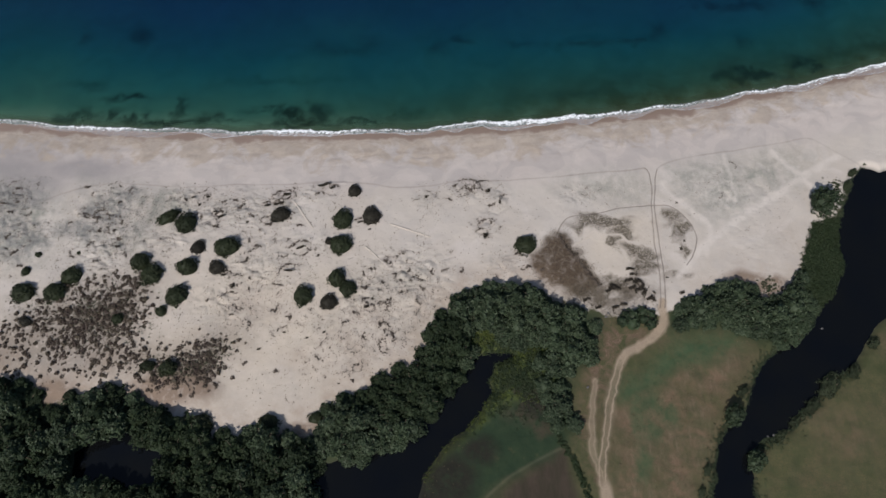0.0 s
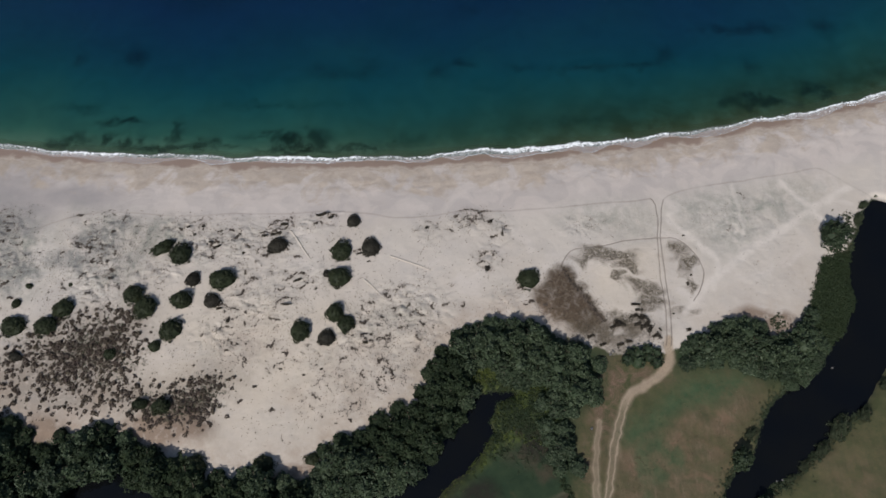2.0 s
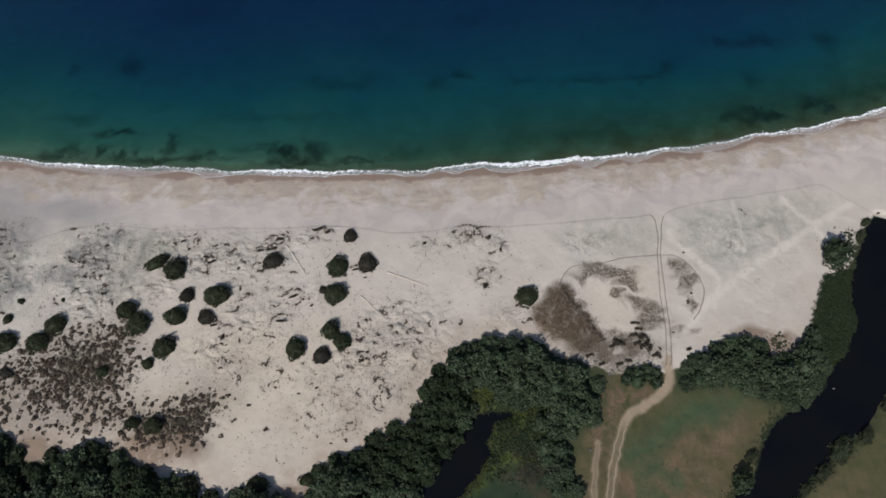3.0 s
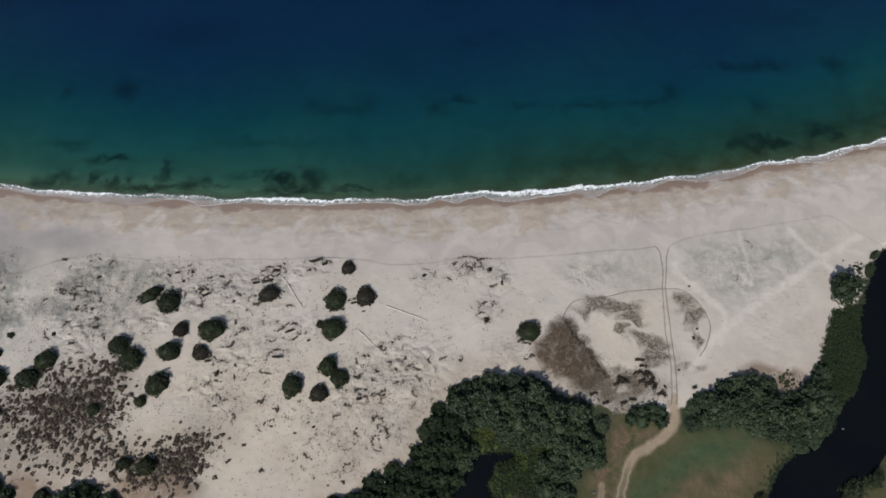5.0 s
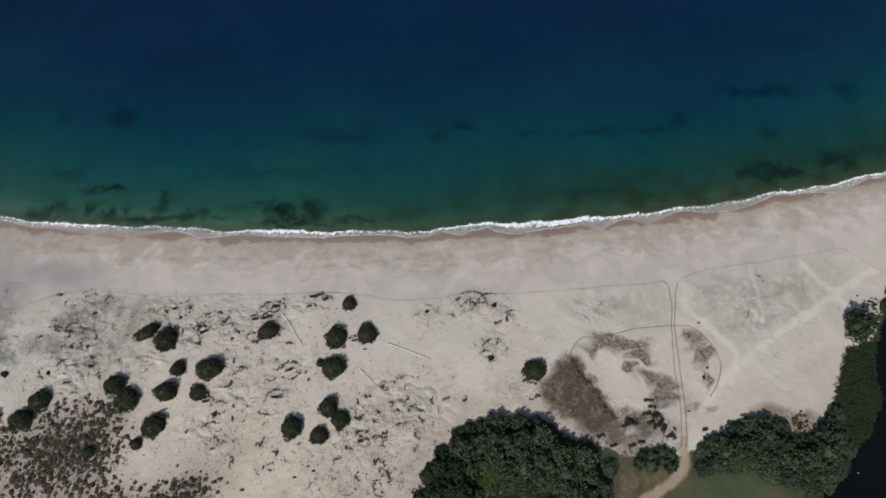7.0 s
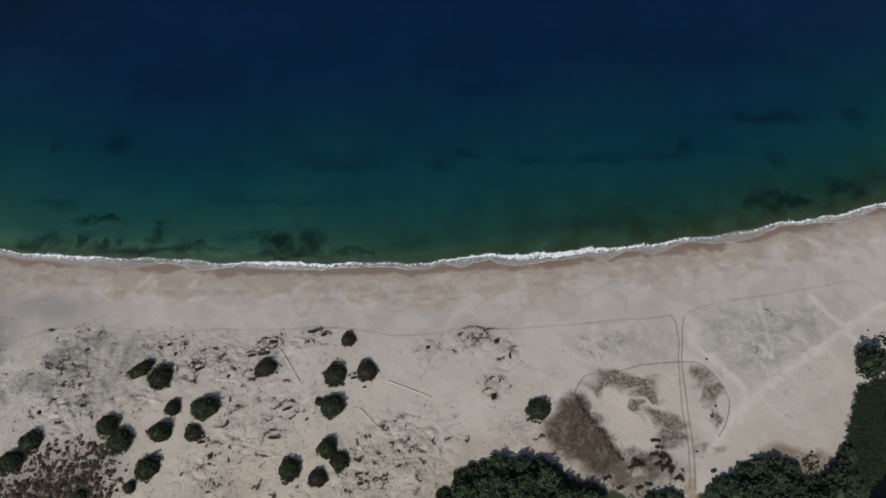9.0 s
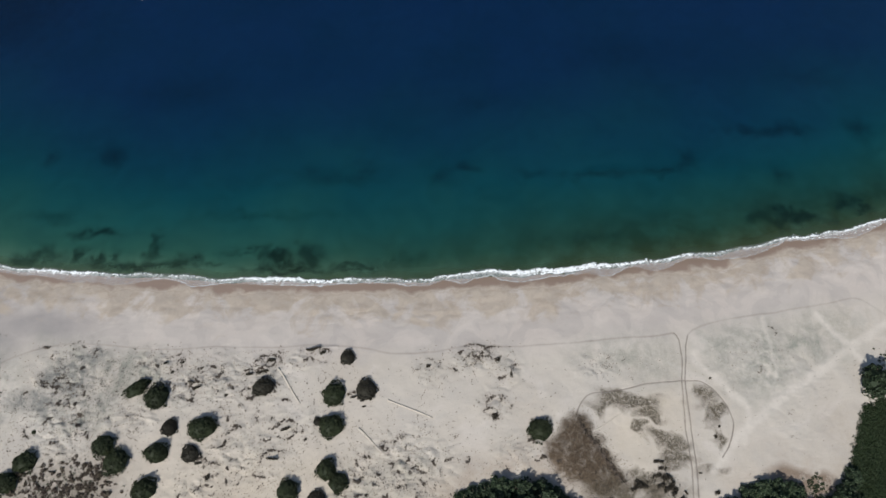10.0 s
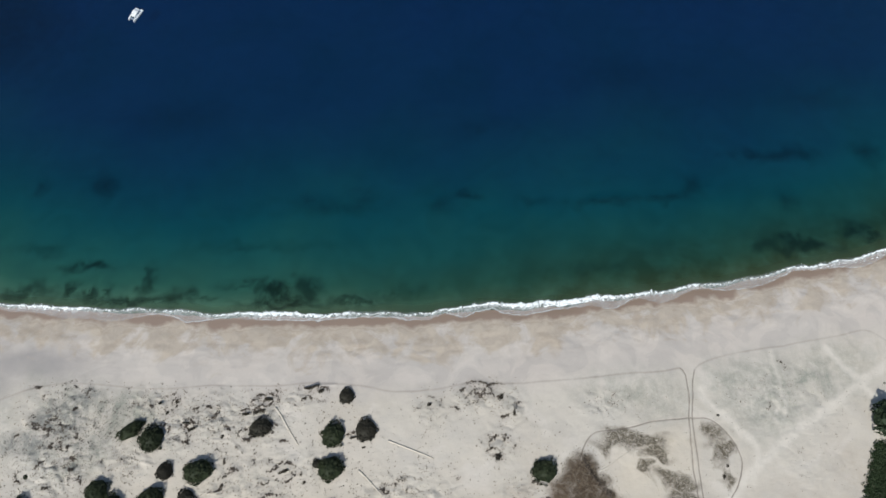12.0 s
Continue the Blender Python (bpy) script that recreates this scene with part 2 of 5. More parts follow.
SCRUB_ZONES_SOUTH = [
    (-12.0, 50.5, 8.0, 6.0, 0.45), (-21.0, 44.5, 8.0, 5.0, 0.35), (-4.5, 56.0, 6.0, 4.5, 0.5), (-70.0, 75.0, 8.0, 5.0, 0.3),
    (-50.8, 84.5, 8.5, 6.6, 0.5), (-40.1, 83.0, 5.7, 5.7, 0.8), (-33.9, 73.6, 8.3, 3.9, 0.25), (-9.2, 63.8, 10.7, 7.4, 0.8),
    (-18.5, 58.4, 7.9, 7.2, 0.5), (-24.8, 49.0, 11.6, 8.3, 0.3), (-43.0, 66.5, 12.2, 10.7, 0.25), (-51.5, 58.1, 8.0, 7.2, 0.35),
    (6.6, 87.2, 6.4, 3.6, 0.8), (13.5, 84.5, 3.5, 4.9, 0.4), (-82.8, 84.9, 8.6, 7.6, 0.7), (-82.2, 73.9, 8.3, 9.6, 0.5),
    (-108.1, 89.9, 5.8, 5.2, 0.9), (-103.8, 77.8, 8.4, 9.9, 0.4),
]
SCRUB_ZONES_NORTH = [
    (15.1, 65.8, 6.7, 4.5, 0.3), (-3.4, 85.1, 4.2, 4.9, 0.3), (-31.9, 87.8, 5.7, 3.0, 0.5), (-64.7, 87.5, 5.7, 4.2, 0.6),
    (10.3, 76.6, 4.1, 4.7, 0.3), (71.3, 83.9, 12.6, 8.4, 0.12), (73.8, 69.7, 8.1, 6.2, 0.08), (-11.9, 48.5, 5.1, 5.4, 0.4),
    (33.3, 84.5, 5.6, 3.3, 0.3), (-58.2, 80.8, 3.5, 4.9, 0.6), (-44.6, 55.1, 9.2, 8.6, 0.2), (-34.4, 38.8, 10.0, 5.2, 0.12),
]
SCRUB_ZONES = SCRUB_ZONES_SOUTH + SCRUB_ZONES_NORTH
STAIN_ZONES = [
    (42.1, 76.2, 6.2, 2.2), (35.1, 75.4, 4.8, 2.2), (44.4, 73.1, 3.4, 1.5), (54.7, 77.2, 2.5, 2.2),
    (56.8, 73.7, 1.9, 2.2), (47.0, 68.0, 4.7, 1.8), (47.2, 64.7, 4.0, 2.1), (41.9, 60.5, 5.3, 1.7),
    (44.9, 58.3, 4.6, 2.3), (35.6, 57.9, 5.2, 2.6), (41.1, 69.4, 1.4, 2.1), (57.1, 68.8, 1.1, 2.8),
    (53.4, 61.5, 3.3, 1.5), (10.2, 75.9, 3.5, 3.1), (8.0, 87.1, 5.7, 2.5),
]
TRACK_SHRUBS = [
    (43.3, 63.7, 1.3, 1.2), (44.0, 62.3, 1.2, 1.2), (43.4, 60.9, 1.2, 1.0), (39.2, 58.8, 2.1, 1.3),
    (38.0, 58.4, 1.6, 1.1), (44.8, 60.4, 1.6, 1.3), (45.3, 58.4, 1.7, 1.3), (43.7, 59.0, 1.8, 1.3),
    (54.9, 57.3, 1.3, 1.3), (52.0, 61.2, 0.7, 0.6), (57.7, 81.0, 0.8, 0.8), (32.3, 56.3, 1.2, 1.1),
    (41.1, 54.9, 1.6, 1.1), (39.1, 54.3, 1.6, 1.1), (47.2, 56.1, 1.6, 1.1), (35.2, 54.4, 1.6, 1.1),
    (56.6, 68.5, 0.9, 1.8), (57.7, 70.6, 0.7, 1.2),
]
DUNE_SHRUBS = [
    (-29.5, 89.7, 3.7, 1.0), (-27.6, 88.8, 1.7, 1.5), (-39.0, 87.3, 2.3, 1.7), (-41.6, 84.6, 1.7, 1.6),
    (-34.5, 72.1, 3.0, 1.2), (-36.8, 65.8, 3.0, 0.9), (-43.7, 84.2, 2.0, 1.3), (-40.2, 84.9, 2.0, 1.3),
    (-50.0, 62.3, 1.3, 2.3), (-52.3, 65.3, 1.9, 1.2), (-18.4, 56.3, 1.8, 1.7), (-21.2, 60.6, 1.3, 1.1),
    (-17.2, 58.3, 1.1, 0.9), (-4.1, 85.1, 1.1, 1.6), (11.5, 86.2, 1.1, 2.6), (14.1, 82.8, 0.8, 2.3),
    (-30.5, 89.4, 2.3, 1.0), (-54.7, 81.4, 2.3, 1.1),
]
STRAY_SHRUBS = [
    (-56.3, 82.6, 1.7, 1.0), (-59.0, 87.2, 1.3, 1.0), (-62.5, 87.0, 1.1, 1.2), (-60.8, 84.9, 0.9, 1.6),
    (-20.3, 78.6, 2.0, 0.9), (-18.1, 76.5, 1.1, 0.8), (-48.3, 79.6, 1.1, 1.3), (-30.3, 69.7, 0.8, 1.5),
    (10.1, 73.6, 1.4, 2.5), (-42.6, 46.9, 1.2, 1.1), (-28.0, 50.4, 1.0, 1.0), (-31.9, 49.2, 1.0, 0.9),
    (-37.1, 50.7, 1.0, 0.8), (-24.4, 38.5, 0.8, 0.6),
]
SMALL_SHRUBS = TRACK_SHRUBS + DUNE_SHRUBS + STRAY_SHRUBS
LITTER_BAND = [
    (24.5, 61), (31, 62), (37.4, 60), (41, 60.8), (45, 60.5), (49.2, 57), (48.2, 52.6),
    (40.4, 51.2), (33, 52), (28, 54.8),
]
EARTH_SPOTS = [
    (-88.0, 38.2, 5.0, 4.6), (-62.5, 37.6, 9.0, 3.8), (-56.5, 38.8, 6.0, 3.4), (-28.9, 29.2, 5.5, 1.7),
    (-34.3, 27.5, 4.1, 1.7), (73.0, 57.3, 2.9, 2.6), (33.6, 41.7, 1.8, 5.3), (43.3, 48.0, 6.4, 1.9),
    (30.7, 34.2, 1.2, 6.3), (-24.2, 33.5, 3.7, 1.2),
]
BRUSH_LINE = [
    (27.9, 73.2), (29.6, 69.8), (32, 66.4), (34.2, 62.2), (36.1, 59.6),
]
BRUSH_LINE_SOUTH = [
    (39, 58.9), (41.2, 60.1), (43.4, 61.3), (44.6, 60.4), (45.5, 58.2),
]
DARK_MARSH = [
    (-0.1, 17.5, 6.5, 5.7), (-4.9, 12.7, 5.8, 4.4), (18.3, 32.8, 3.7, 2.7), (6.1, 23.0, 4.8, 2.9),
]

INLAND[-2:] = [(3000, 95.5), (3000, -3000), (-3000, -3000), (-3000, 42.4)]
# the waters, the road and the wood run on southwards
RIVER_WEST_BANK[-1:] = [(51.1, 7.3), (44, -12), (40, -45), (30, -95)]
RIVER_EAST_BANK[:1] = [(41, -95), (52, -45), (55, -12), (60.8, 7)]
RIVER = RIVER_WEST_BANK + RIVER_EAST_BANK
CHANNEL[CHANNEL.index((-9.6, 9.1)):CHANNEL.index((-30.4, 9.7)) + 1] = [(-9.6, 9.1), (-12, -20), (-30, -60), (-46, -55), (-33, -20), (-30.4, 9.7)]
ROAD[-1:] = [(32.1, 7.8), (31, -20), (24, -60), (26, -100)]
WOOD_WEST[-2:] = [(-27.4, 9.4), (-34, -12), (-60, -16), (-98, 2)]

EARTH_MORE = [(75.3, 59.2), (70.5, 60.1)]
SCRUB_TAIL = [(35.6, 56.1), (37.2, 58.5), (41.4, 57.2), (31.6, 58.9)]
CLEARING_SPOTS = [(6.6, 47.9), (20.0, 44.7)]


def shore(x):
    """The water's edge: y at x."""
    k = np.clip(x, -160, 160) / 100
    far = np.abs(x) - np.minimum(np.abs(x), 160)
    return ((-0.193 * k + 1.066) * k + 8.244) * k * k + 2.194 * k + 106.25 + 0.15 * far + 0.35 * np.sin(x * 0.21) * np.sin(x * 0.047 + 1) + 0.2 * np.sin(x * 0.53 + 2)


def distance_line(px, py, line, closed=False, reach=None):
    """Metres to a line; with reach, far points are left at a large value."""
    pts = list(line) + ([line[0]] if closed else [])
    if reach is not None:
        q = np.array(pts)
        near = (px > q[:, 0].min() - reach) & (px < q[:, 0].max() + reach) & (py > q[:, 1].min() - reach) & (py < q[:, 1].max() + reach)
        out = np.full(px.shape, 1e3)
        out[near] = distance_line(px[near], py[near], line, closed)
        return out
    best = np.full(px.shape, 1e9)
    for (ax, ay), (bx, by) in zip(pts, pts[1:]):
        dx, dy = bx - ax, by - ay
        k = np.clip(((px - ax) * dx + (py - ay) * dy) / (dx * dx + dy * dy + 1e-9), 0, 1)
        best = np.minimum(best, np.hypot(px - ax - k * dx, py - ay - k * dy))
    return best


def zones(px, py, table):
    """How far inside any of the oval zones: 1 at a middle, 0 outside."""
    out = np.zeros(px.shape)
    for x, y, a, b, *dens in table:
        out = np.maximum(out, (1 - np.hypot((px - x) / a, (py - y) / b) / 1.25) * (min(1, dens[0] * 1.8) if dens else 1))
    return np.clip(out, 0, 1)


def inside(px, py, ring):
    odd = np.zeros(px.shape, bool)
    pts = list(ring) + [ring[0]]
    for (ax, ay), (bx, by) in zip(pts, pts[1:]):
        if ay == by:
            continue
        odd ^= ((ay > py) != (by > py)) & (px < (bx - ax) * (py - ay) / (by - ay) + ax)
    return odd


def signed(px, py, ring):
    """Metres into a region (positive inside)."""
    d = distance_line(px, py, ring, True)
    return np.where(inside(px, py, ring), d, -d)


def soft(d, width):
    k = np.clip(d / width * 0.5 + 0.5, 0, 1)
    return k * k * (3 - 2 * k)


def smooth_line(line, step=0.8):
    """Catmull-Rom through the plan points."""
    p = np.array([line[0], *line, line[-1]], float)
    out = []
    for i in range(1, len(p) - 2):
        n = max(2, int(np.hypot(*(p[i + 1] - p[i])) / step))
        for k in np.linspace(0, 1, n, endpoint=False):
            a, b, c, d = p[i - 1:i + 3]
            out.append(tuple(0.5 * (2 * b + (c - a) * k + (2 * a - 5 * b + 4 * c - d) * k ** 2 + (3 * b - a - 3 * c + d) * k ** 3)))
    return out + [tuple(p[-2])]


# value noise on a lattice, for relief and edges
_lattice = np.random.RandomState(5).rand(256, 256)


def value_noise(x, y, size):
    x, y = np.asarray(x, float) / size + 300.37, np.asarray(y, float) / size + 300.71
    ix, iy = np.floor(x).astype(int), np.floor(y).astype(int)
    fx, fy = x - ix, y - iy
    fx, fy = fx * fx * (3 - 2 * fx), fy * fy * (3 - 2 * fy)
    g = lambda a, b: _lattice[a % 256, b % 256]
    return ((g(ix, iy) * (1 - fx) + g(ix + 1, iy) * fx) * (1 - fy) + (g(ix, iy + 1) * (1 - fx) + g(ix + 1, iy + 1) * fx) * fy) * 2 - 1


def rough_noise(x, y, size, octaves=3):
    return sum(value_noise(x + 37 * k, y - 53 * k, size / 2 ** k) / 2 ** k for k in range(octaves))


def warp(x, y, size, amount):
    return x + amount * rough_noise(x, y, size), y + amount * rough_noise(x + 91, y + 17, size)


MARSH_EDGE = [(14, 46), (27, 40), (26, 27), (23, 20), (15, 18), (5, 11), (-10, 9), (-6, 20), (4, 31), (9, 37)]
RUTS = [smooth_line(q) for q in (RUT_A, RUT_B, LOOP)]
FAINT_RUTS = [smooth_line(q) for q in (BEACH_TRACK, BEACH_TRACK_EAST)]
PALE_TRAILS = [(smooth_line(q), wide) for q, wide in ((TRAIL, 0.9), (TRAIL_CROSS, 0.7), (TRAIL_STEM, 0.3), (TRAIL_INNER, 0.75))]
ROADS = [smooth_line(q) for q in (ROAD, ROAD_BRANCH)]


def water_cut(x, y):
    """Metres into any inland water."""
    wx, wy = warp(x, y, 5, 0.6)
    return np.maximum(np.maximum(signed(wx, wy, RIVER), signed(wx, wy, CHANNEL)), signed(wx, wy, POND_WEST))


def ground_height(x, y):
    x, y = np.asarray(x, float), np.asarray(y, float)
    d = shore(x) - y  # metres inland
    beach = np.where(d > 0, 1.5 * (1 - np.exp(-np.maximum(d, 0) / 11)), np.maximum(0.055 * d, -9))
    # cusps along the beach and hummocks on the dunes
    dune = soft(d - 16, 12) * soft(signed(x, y, INLAND) * -1 - 1, 6)
    west = soft(-x - 20, 60)
    rough = zones(x, y, SCRUB_ZONES) * (0.35 + 0.65 * soft(y - 56, 14))
    relief = dune * (0.16 * rough_noise(x, y, 9, 2) + (0.35 + 0.9 * west) * (0.5 + 0.5 * value_noise(x, y, 27)) + (0.06 + 0.74 * rough) * np.abs(rough_noise(0.8 * x + 0.6 * y + 5, 0.8 * y - 0.6 * x, 2.7, 4)))
    cusp = 0.10 * np.exp(-((d - 7) / 5) ** 2) * np.sin(x * 0.55 + 1.5 * value_noise(x, y, 14)) + 0.05 * np.exp(-((d - 10) / 9) ** 2) * rough_noise(x, y, 3.5, 2) + 0.13 * np.exp(-((d - 8) / 4) ** 2) * np.abs(rough_noise(x, 1.6 * y, 4.5, 3))
    inland = soft(signed(x, y, INLAND), 5)
    z = beach + relief + cusp - inland * 0.35 + inland * 0.10 * rough_noise(x, y, 3, 3)
    for q in RUTS:
        z = z - 0.09 * soft(0.08 - distance_line(x, y, q, False, 2.0), 0.15)
    for q in SAND_LIPS:
        z = z + 0.13 * np.exp(-(distance_line(x, y, q, False, 3.0) / 0.30) ** 2)
    w = water_cut(x, y)
    z = np.where(d > -2, z - soft(w + 0.3, 2.6) * (z + 1.3), z)
    return z


def level(x, y):
    return float(ground_height(np.array([x]), np.array([y]))[0])


# ---------------------------------------------------------------- materials
def material(name):
    m = bpy.data.materials.new(name)
    m.use_nodes = True
    nt = m.node_tree
    return m, nt, nt.nodes["Principled BSDF"]


class Graph:
    """Short hand for shader nodes."""

    def __init__(self, nt):
        self.nt = nt

    def node(self, kind, **values):
        n = self.nt.nodes.new(kind)
        for key, value in values.items():
            if key in n.inputs:
                n.inputs[key].default_value = value
        return n

    def link(self, a, b):
        self.nt.links.new(a, b)

    def attribute(self, name):
        n = self.nt.nodes.new("ShaderNodeAttribute")
        n.attribute_name = name
        return n.outputs["Fac"]

    def place(self):
        return self.nt.nodes.new("ShaderNodeNewGeometry").outputs["Position"]

    def noise(self, scale, detail=4.0, rough=0.6, vector=None, distort=0.0):
        n = self.node("ShaderNodeTexNoise", Scale=scale, Detail=detail, Roughness=rough, Distortion=distort)
        self.link(vector if vector is not None else self.place(), n.inputs["Vector"])
        return n.outputs["Fac"]

    def streak(self, scale, x, y, turn=0.0, detail=6.0):
        """Noise drawn out along one way."""
        n = self.nt.nodes.new("ShaderNodeMapping")
        n.inputs["Scale"].default_value = (x, y, 1)
        n.inputs["Rotation"].default_value = (0, 0, turn)
        self.link(self.place(), n.inputs["Vector"])
        return self.noise(scale, detail, 0.7, n.outputs[0])

    def range(self, value, a, b, c=0.0, d=1.0):
        n = self.nt.nodes.new("ShaderNodeMapRange")
        n.clamp = True
        self.link(value, n.inputs[0])
        for i, v in enumerate((a, b, c, d)):
            n.inputs[i + 1].default_value = v
        return n.outputs[0]

    def math(self, how, a, b):
        n = self.nt.nodes.new("ShaderNodeMath")
        n.operation = how
        for i, v in enumerate((a, b)):
            if isinstance(v, (int, float)):
                n.inputs[i].default_value = v
            else:
                self.link(v, n.inputs[i])
        return n.outputs[0]

    def mix(self, fac, a, b):
        n = self.nt.nodes.new("ShaderNodeMix")
        n.data_type = "RGBA"
        for i, v in ((0, fac), (6, a), (7, b)):
            if isinstance(v, (int, float)):
                n.inputs[i].default_value = v
            elif isinstance(v, tuple):
                n.inputs[i].default_value = (*v, 1)
            else:
                self.link(v, n.inputs[i])
        return n.outputs[2]

    def bump(self, height, strength, distance, target):
        n = self.node("ShaderNodeBump", Strength=strength, Distance=distance)
        self.link(height, n.inputs["Height"])
        self.link(n.outputs[0], target.inputs["Normal"])

    def ramp(self, value, stops):
        n = self.nt.nodes.new("ShaderNodeValToRGB")
        r = n.color_ramp
        while len(r.elements) < len(stops):
            r.elements.new(0.5)
        for e, (p, c) in zip(r.elements, stops):
            e.position, e.color = p, (*c, 1)
        self.link(value, n.inputs[0])
        return n.outputs[0]


def ground_material():
    m, nt, bsdf = material("ground")
    g = Graph(nt)
    big, mid, fine = g.noise(0.05, 5, 0.6), g.noise(0.35, 6, 0.65), g.noise(3.0, 5, 0.7)
    grit = g.noise(14.0, 3, 0.8)
    sand = g.mix(g.range(big, 0.35, 0.65), (0.464, 0.411, 0.353), (0.500, 0.452, 0.398))
    sand = g.mix(g.range(mid, 0.40, 0.75, 0, 0.22), sand, (0.41, 0.355, 0.312))
    sand = g.mix(g.range(fine, 0.5, 0.8, 0, 0.16), sand, (0.33, 0.29, 0.25))
    patches = g.noise(0.13, 4, 0.5, distort=0.8)
    sand = g.mix(g.range(patches, 0.50, 0.66, 0, 0.35), sand, (0.40, 0.365, 0.335))
    sand = g.mix(g.range(patches, 0.44, 0.34, 0, 0.4), sand, (0.56, 0.505, 0.457))
    # warm cream sand at the foot of the dunes
    cream = g.math("MULTIPLY", g.attribute("cream"), g.range(g.noise(0.10, 5, 0.6), 0.30, 0.60, 0.35, 1.0))
    sand = g.mix(cream, sand, g.mix(g.range(mid, 0.35, 0.7), (0.535, 0.464, 0.378), (0.480, 0.412, 0.332)))
    # the beach: cool dry patches with wavering edges above a warm damp shelf
    inshore = g.attribute("inshore")
    beach = g.range(inshore, 15, 21, 1, 0)
    sway = g.range(g.noise(0.15, 4, 0.5, distort=0.9), 0.3, 0.7, -6, 6)
    shelf = g.math("ADD", inshore, sway)
    flat = g.mix(g.range(g.noise(0.07, 3, 0.5), 0.4, 0.6), (0.475, 0.416, 0.378), (0.440, 0.392, 0.362))
    sand = g.mix(g.math("MULTIPLY", beach, 0.8), sand, flat)
    cool = g.noise(0.13, 4, 0.5, distort=1.2)
    sand = g.mix(g.math("MULTIPLY", beach, g.range(cool, 0.52, 0.57, 0, 0.5)), sand, (0.385, 0.345, 0.318))
    sand = g.mix(g.math("MULTIPLY", beach, g.range(cool, 0.43, 0.38, 0, 0.32)), sand, (0.540, 0.480, 0.428))
    # dim west end of the beach: shade put into the sand colour
    sand = g.mix(g.math("MULTIPLY", g.attribute("sand_shade"), g.range(g.noise(0.08, 4, 0.5), 0.35, 0.6, 0.5, 1.0)), sand, (0.300, 0.274, 0.262))
    damp = g.math("MULTIPLY", g.range(shelf, 5.5, 9.5, 1, 0), g.range(inshore, -1.2, 0.6, 0, 1))
    sand = g.mix(g.math("MULTIPLY", damp, 0.78), sand, g.mix(g.range(g.noise(0.33, 4, 0.55, distort=0.8), 0.40, 0.60), (0.415, 0.345, 0.275), (0.345, 0.288, 0.233)))
    ripple = g.math("MULTIPLY", g.range(inshore, 5.5, 13.0, 1, 0), g.range(inshore, 1.5, 4.5, 0, 1))
    sand = g.mix(g.math("MULTIPLY", ripple, g.range(g.streak(0.42, 0.75, 1.0, 0.7, 3.0), 0.52, 0.64, 0, 0.45)), sand, (0.315, 0.252, 0.195))
    edge = g.math("ADD", inshore, g.range(g.noise(0.22, 4, 0.6), 0.25, 0.75, -1.5, 1.5))
    wet = g.math("MULTIPLY", g.range(edge, 1.9, 3.0, 1, 0), g.range(inshore, -3.5, -0.8, 0, 1))
    sand = g.mix(wet, sand, (0.255, 0.188, 0.150))
    wrack = g.math("MULTIPLY", g.range(edge, 3.1, 3.4, 0, 1), g.range(edge, 3.4, 3.9, 1, 0))
    sand = g.mix(g.math("MULTIPLY", wrack, 0.22), sand, (0.20, 0.15, 0.11))
    # grey crust, litter of the heath, scrub soil
    crust = g.math("MULTIPLY", g.attribute("crust"), g.range(g.math("ADD", g.noise(0.35, 8, 0.66), g.range(g.streak(0.5, 1.0, 0.35, 0.25), 0.3, 0.7, -0.12, 0.12)), 0.30, 0.62))
    crust = g.math("MULTIPLY", crust, g.range(g.noise(0.16, 5, 0.6, distort=0.6), 0.34, 0.54, 0.40, 1.0))
    sand = g.mix(g.math("MULTIPLY", crust, 0.88), sand, g.mix(g.range(fine, 0.4, 0.7), (0.262, 0.264, 0.226), (0.185, 0.188, 0.158)))
    turfy = g.math("MULTIPLY", g.attribute("turfy"), g.range(g.noise(0.4, 7, 0.7, distort=0.6), 0.36, 0.56))
    sand = g.mix(g.math("MULTIPLY", turfy, 0.85), sand, g.mix(g.range(fine, 0.4, 0.7), (0.215, 0.212, 0.198), (0.125, 0.125, 0.115)))
    debris = g.math("MULTIPLY", g.attribute("debris"), g.range(g.noise(1.6, 6, 0.75), 0.32, 0.6))
    sand = g.mix(g.math("MULTIPLY", debris, 0.26), sand, (0.24, 0.205, 0.175))
    litter = g.math("MULTIPLY", g.attribute("litter"), g.range(g.noise(0.8, 7, 0.75), 0.28, 0.48))
    sand = g.mix(g.math("MULTIPLY", litter, 0.95), sand, g.mix(g.range(fine, 0.35, 0.65), (0.165, 0.138, 0.105), (0.098, 0.083, 0.060)))
    scrub = g.math("MULTIPLY", g.attribute("scrub"), g.range(g.noise(0.55, 8, 0.75, distort=0.8), 0.34, 0.52, 0.70, 1.0))
    sand = g.mix(scrub, sand, g.mix(g.range(g.noise(1.8, 7, 0.75, distort=1.0), 0.38, 0.62), (0.054, 0.038, 0.025), (0.106, 0.076, 0.050)))
    sand = g.mix(g.math("MULTIPLY", g.attribute("silt"), g.range(g.noise(0.12, 5, 0.6), 0.3, 0.6, 0.45, 1.0)), sand, (0.15, 0.098, 0.052))
    stain = g.math("MULTIPLY", g.attribute("stain"), g.range(g.noise(1.1, 8, 0.78, distort=0.8), 0.32, 0.54, 0.15, 0.95))
    sand = g.mix(stain, sand, g.mix(g.range(g.noise(1.9, 6, 0.75), 0.38, 0.62), (0.058, 0.048, 0.032), (0.132, 0.108, 0.078)))
    weed = g.math("MULTIPLY", g.attribute("weed"), g.range(g.noise(0.5, 5, 0.65), 0.25, 0.5, 0.5, 1.0))
    sand = g.mix(weed, sand, (0.010, 0.012, 0.010))
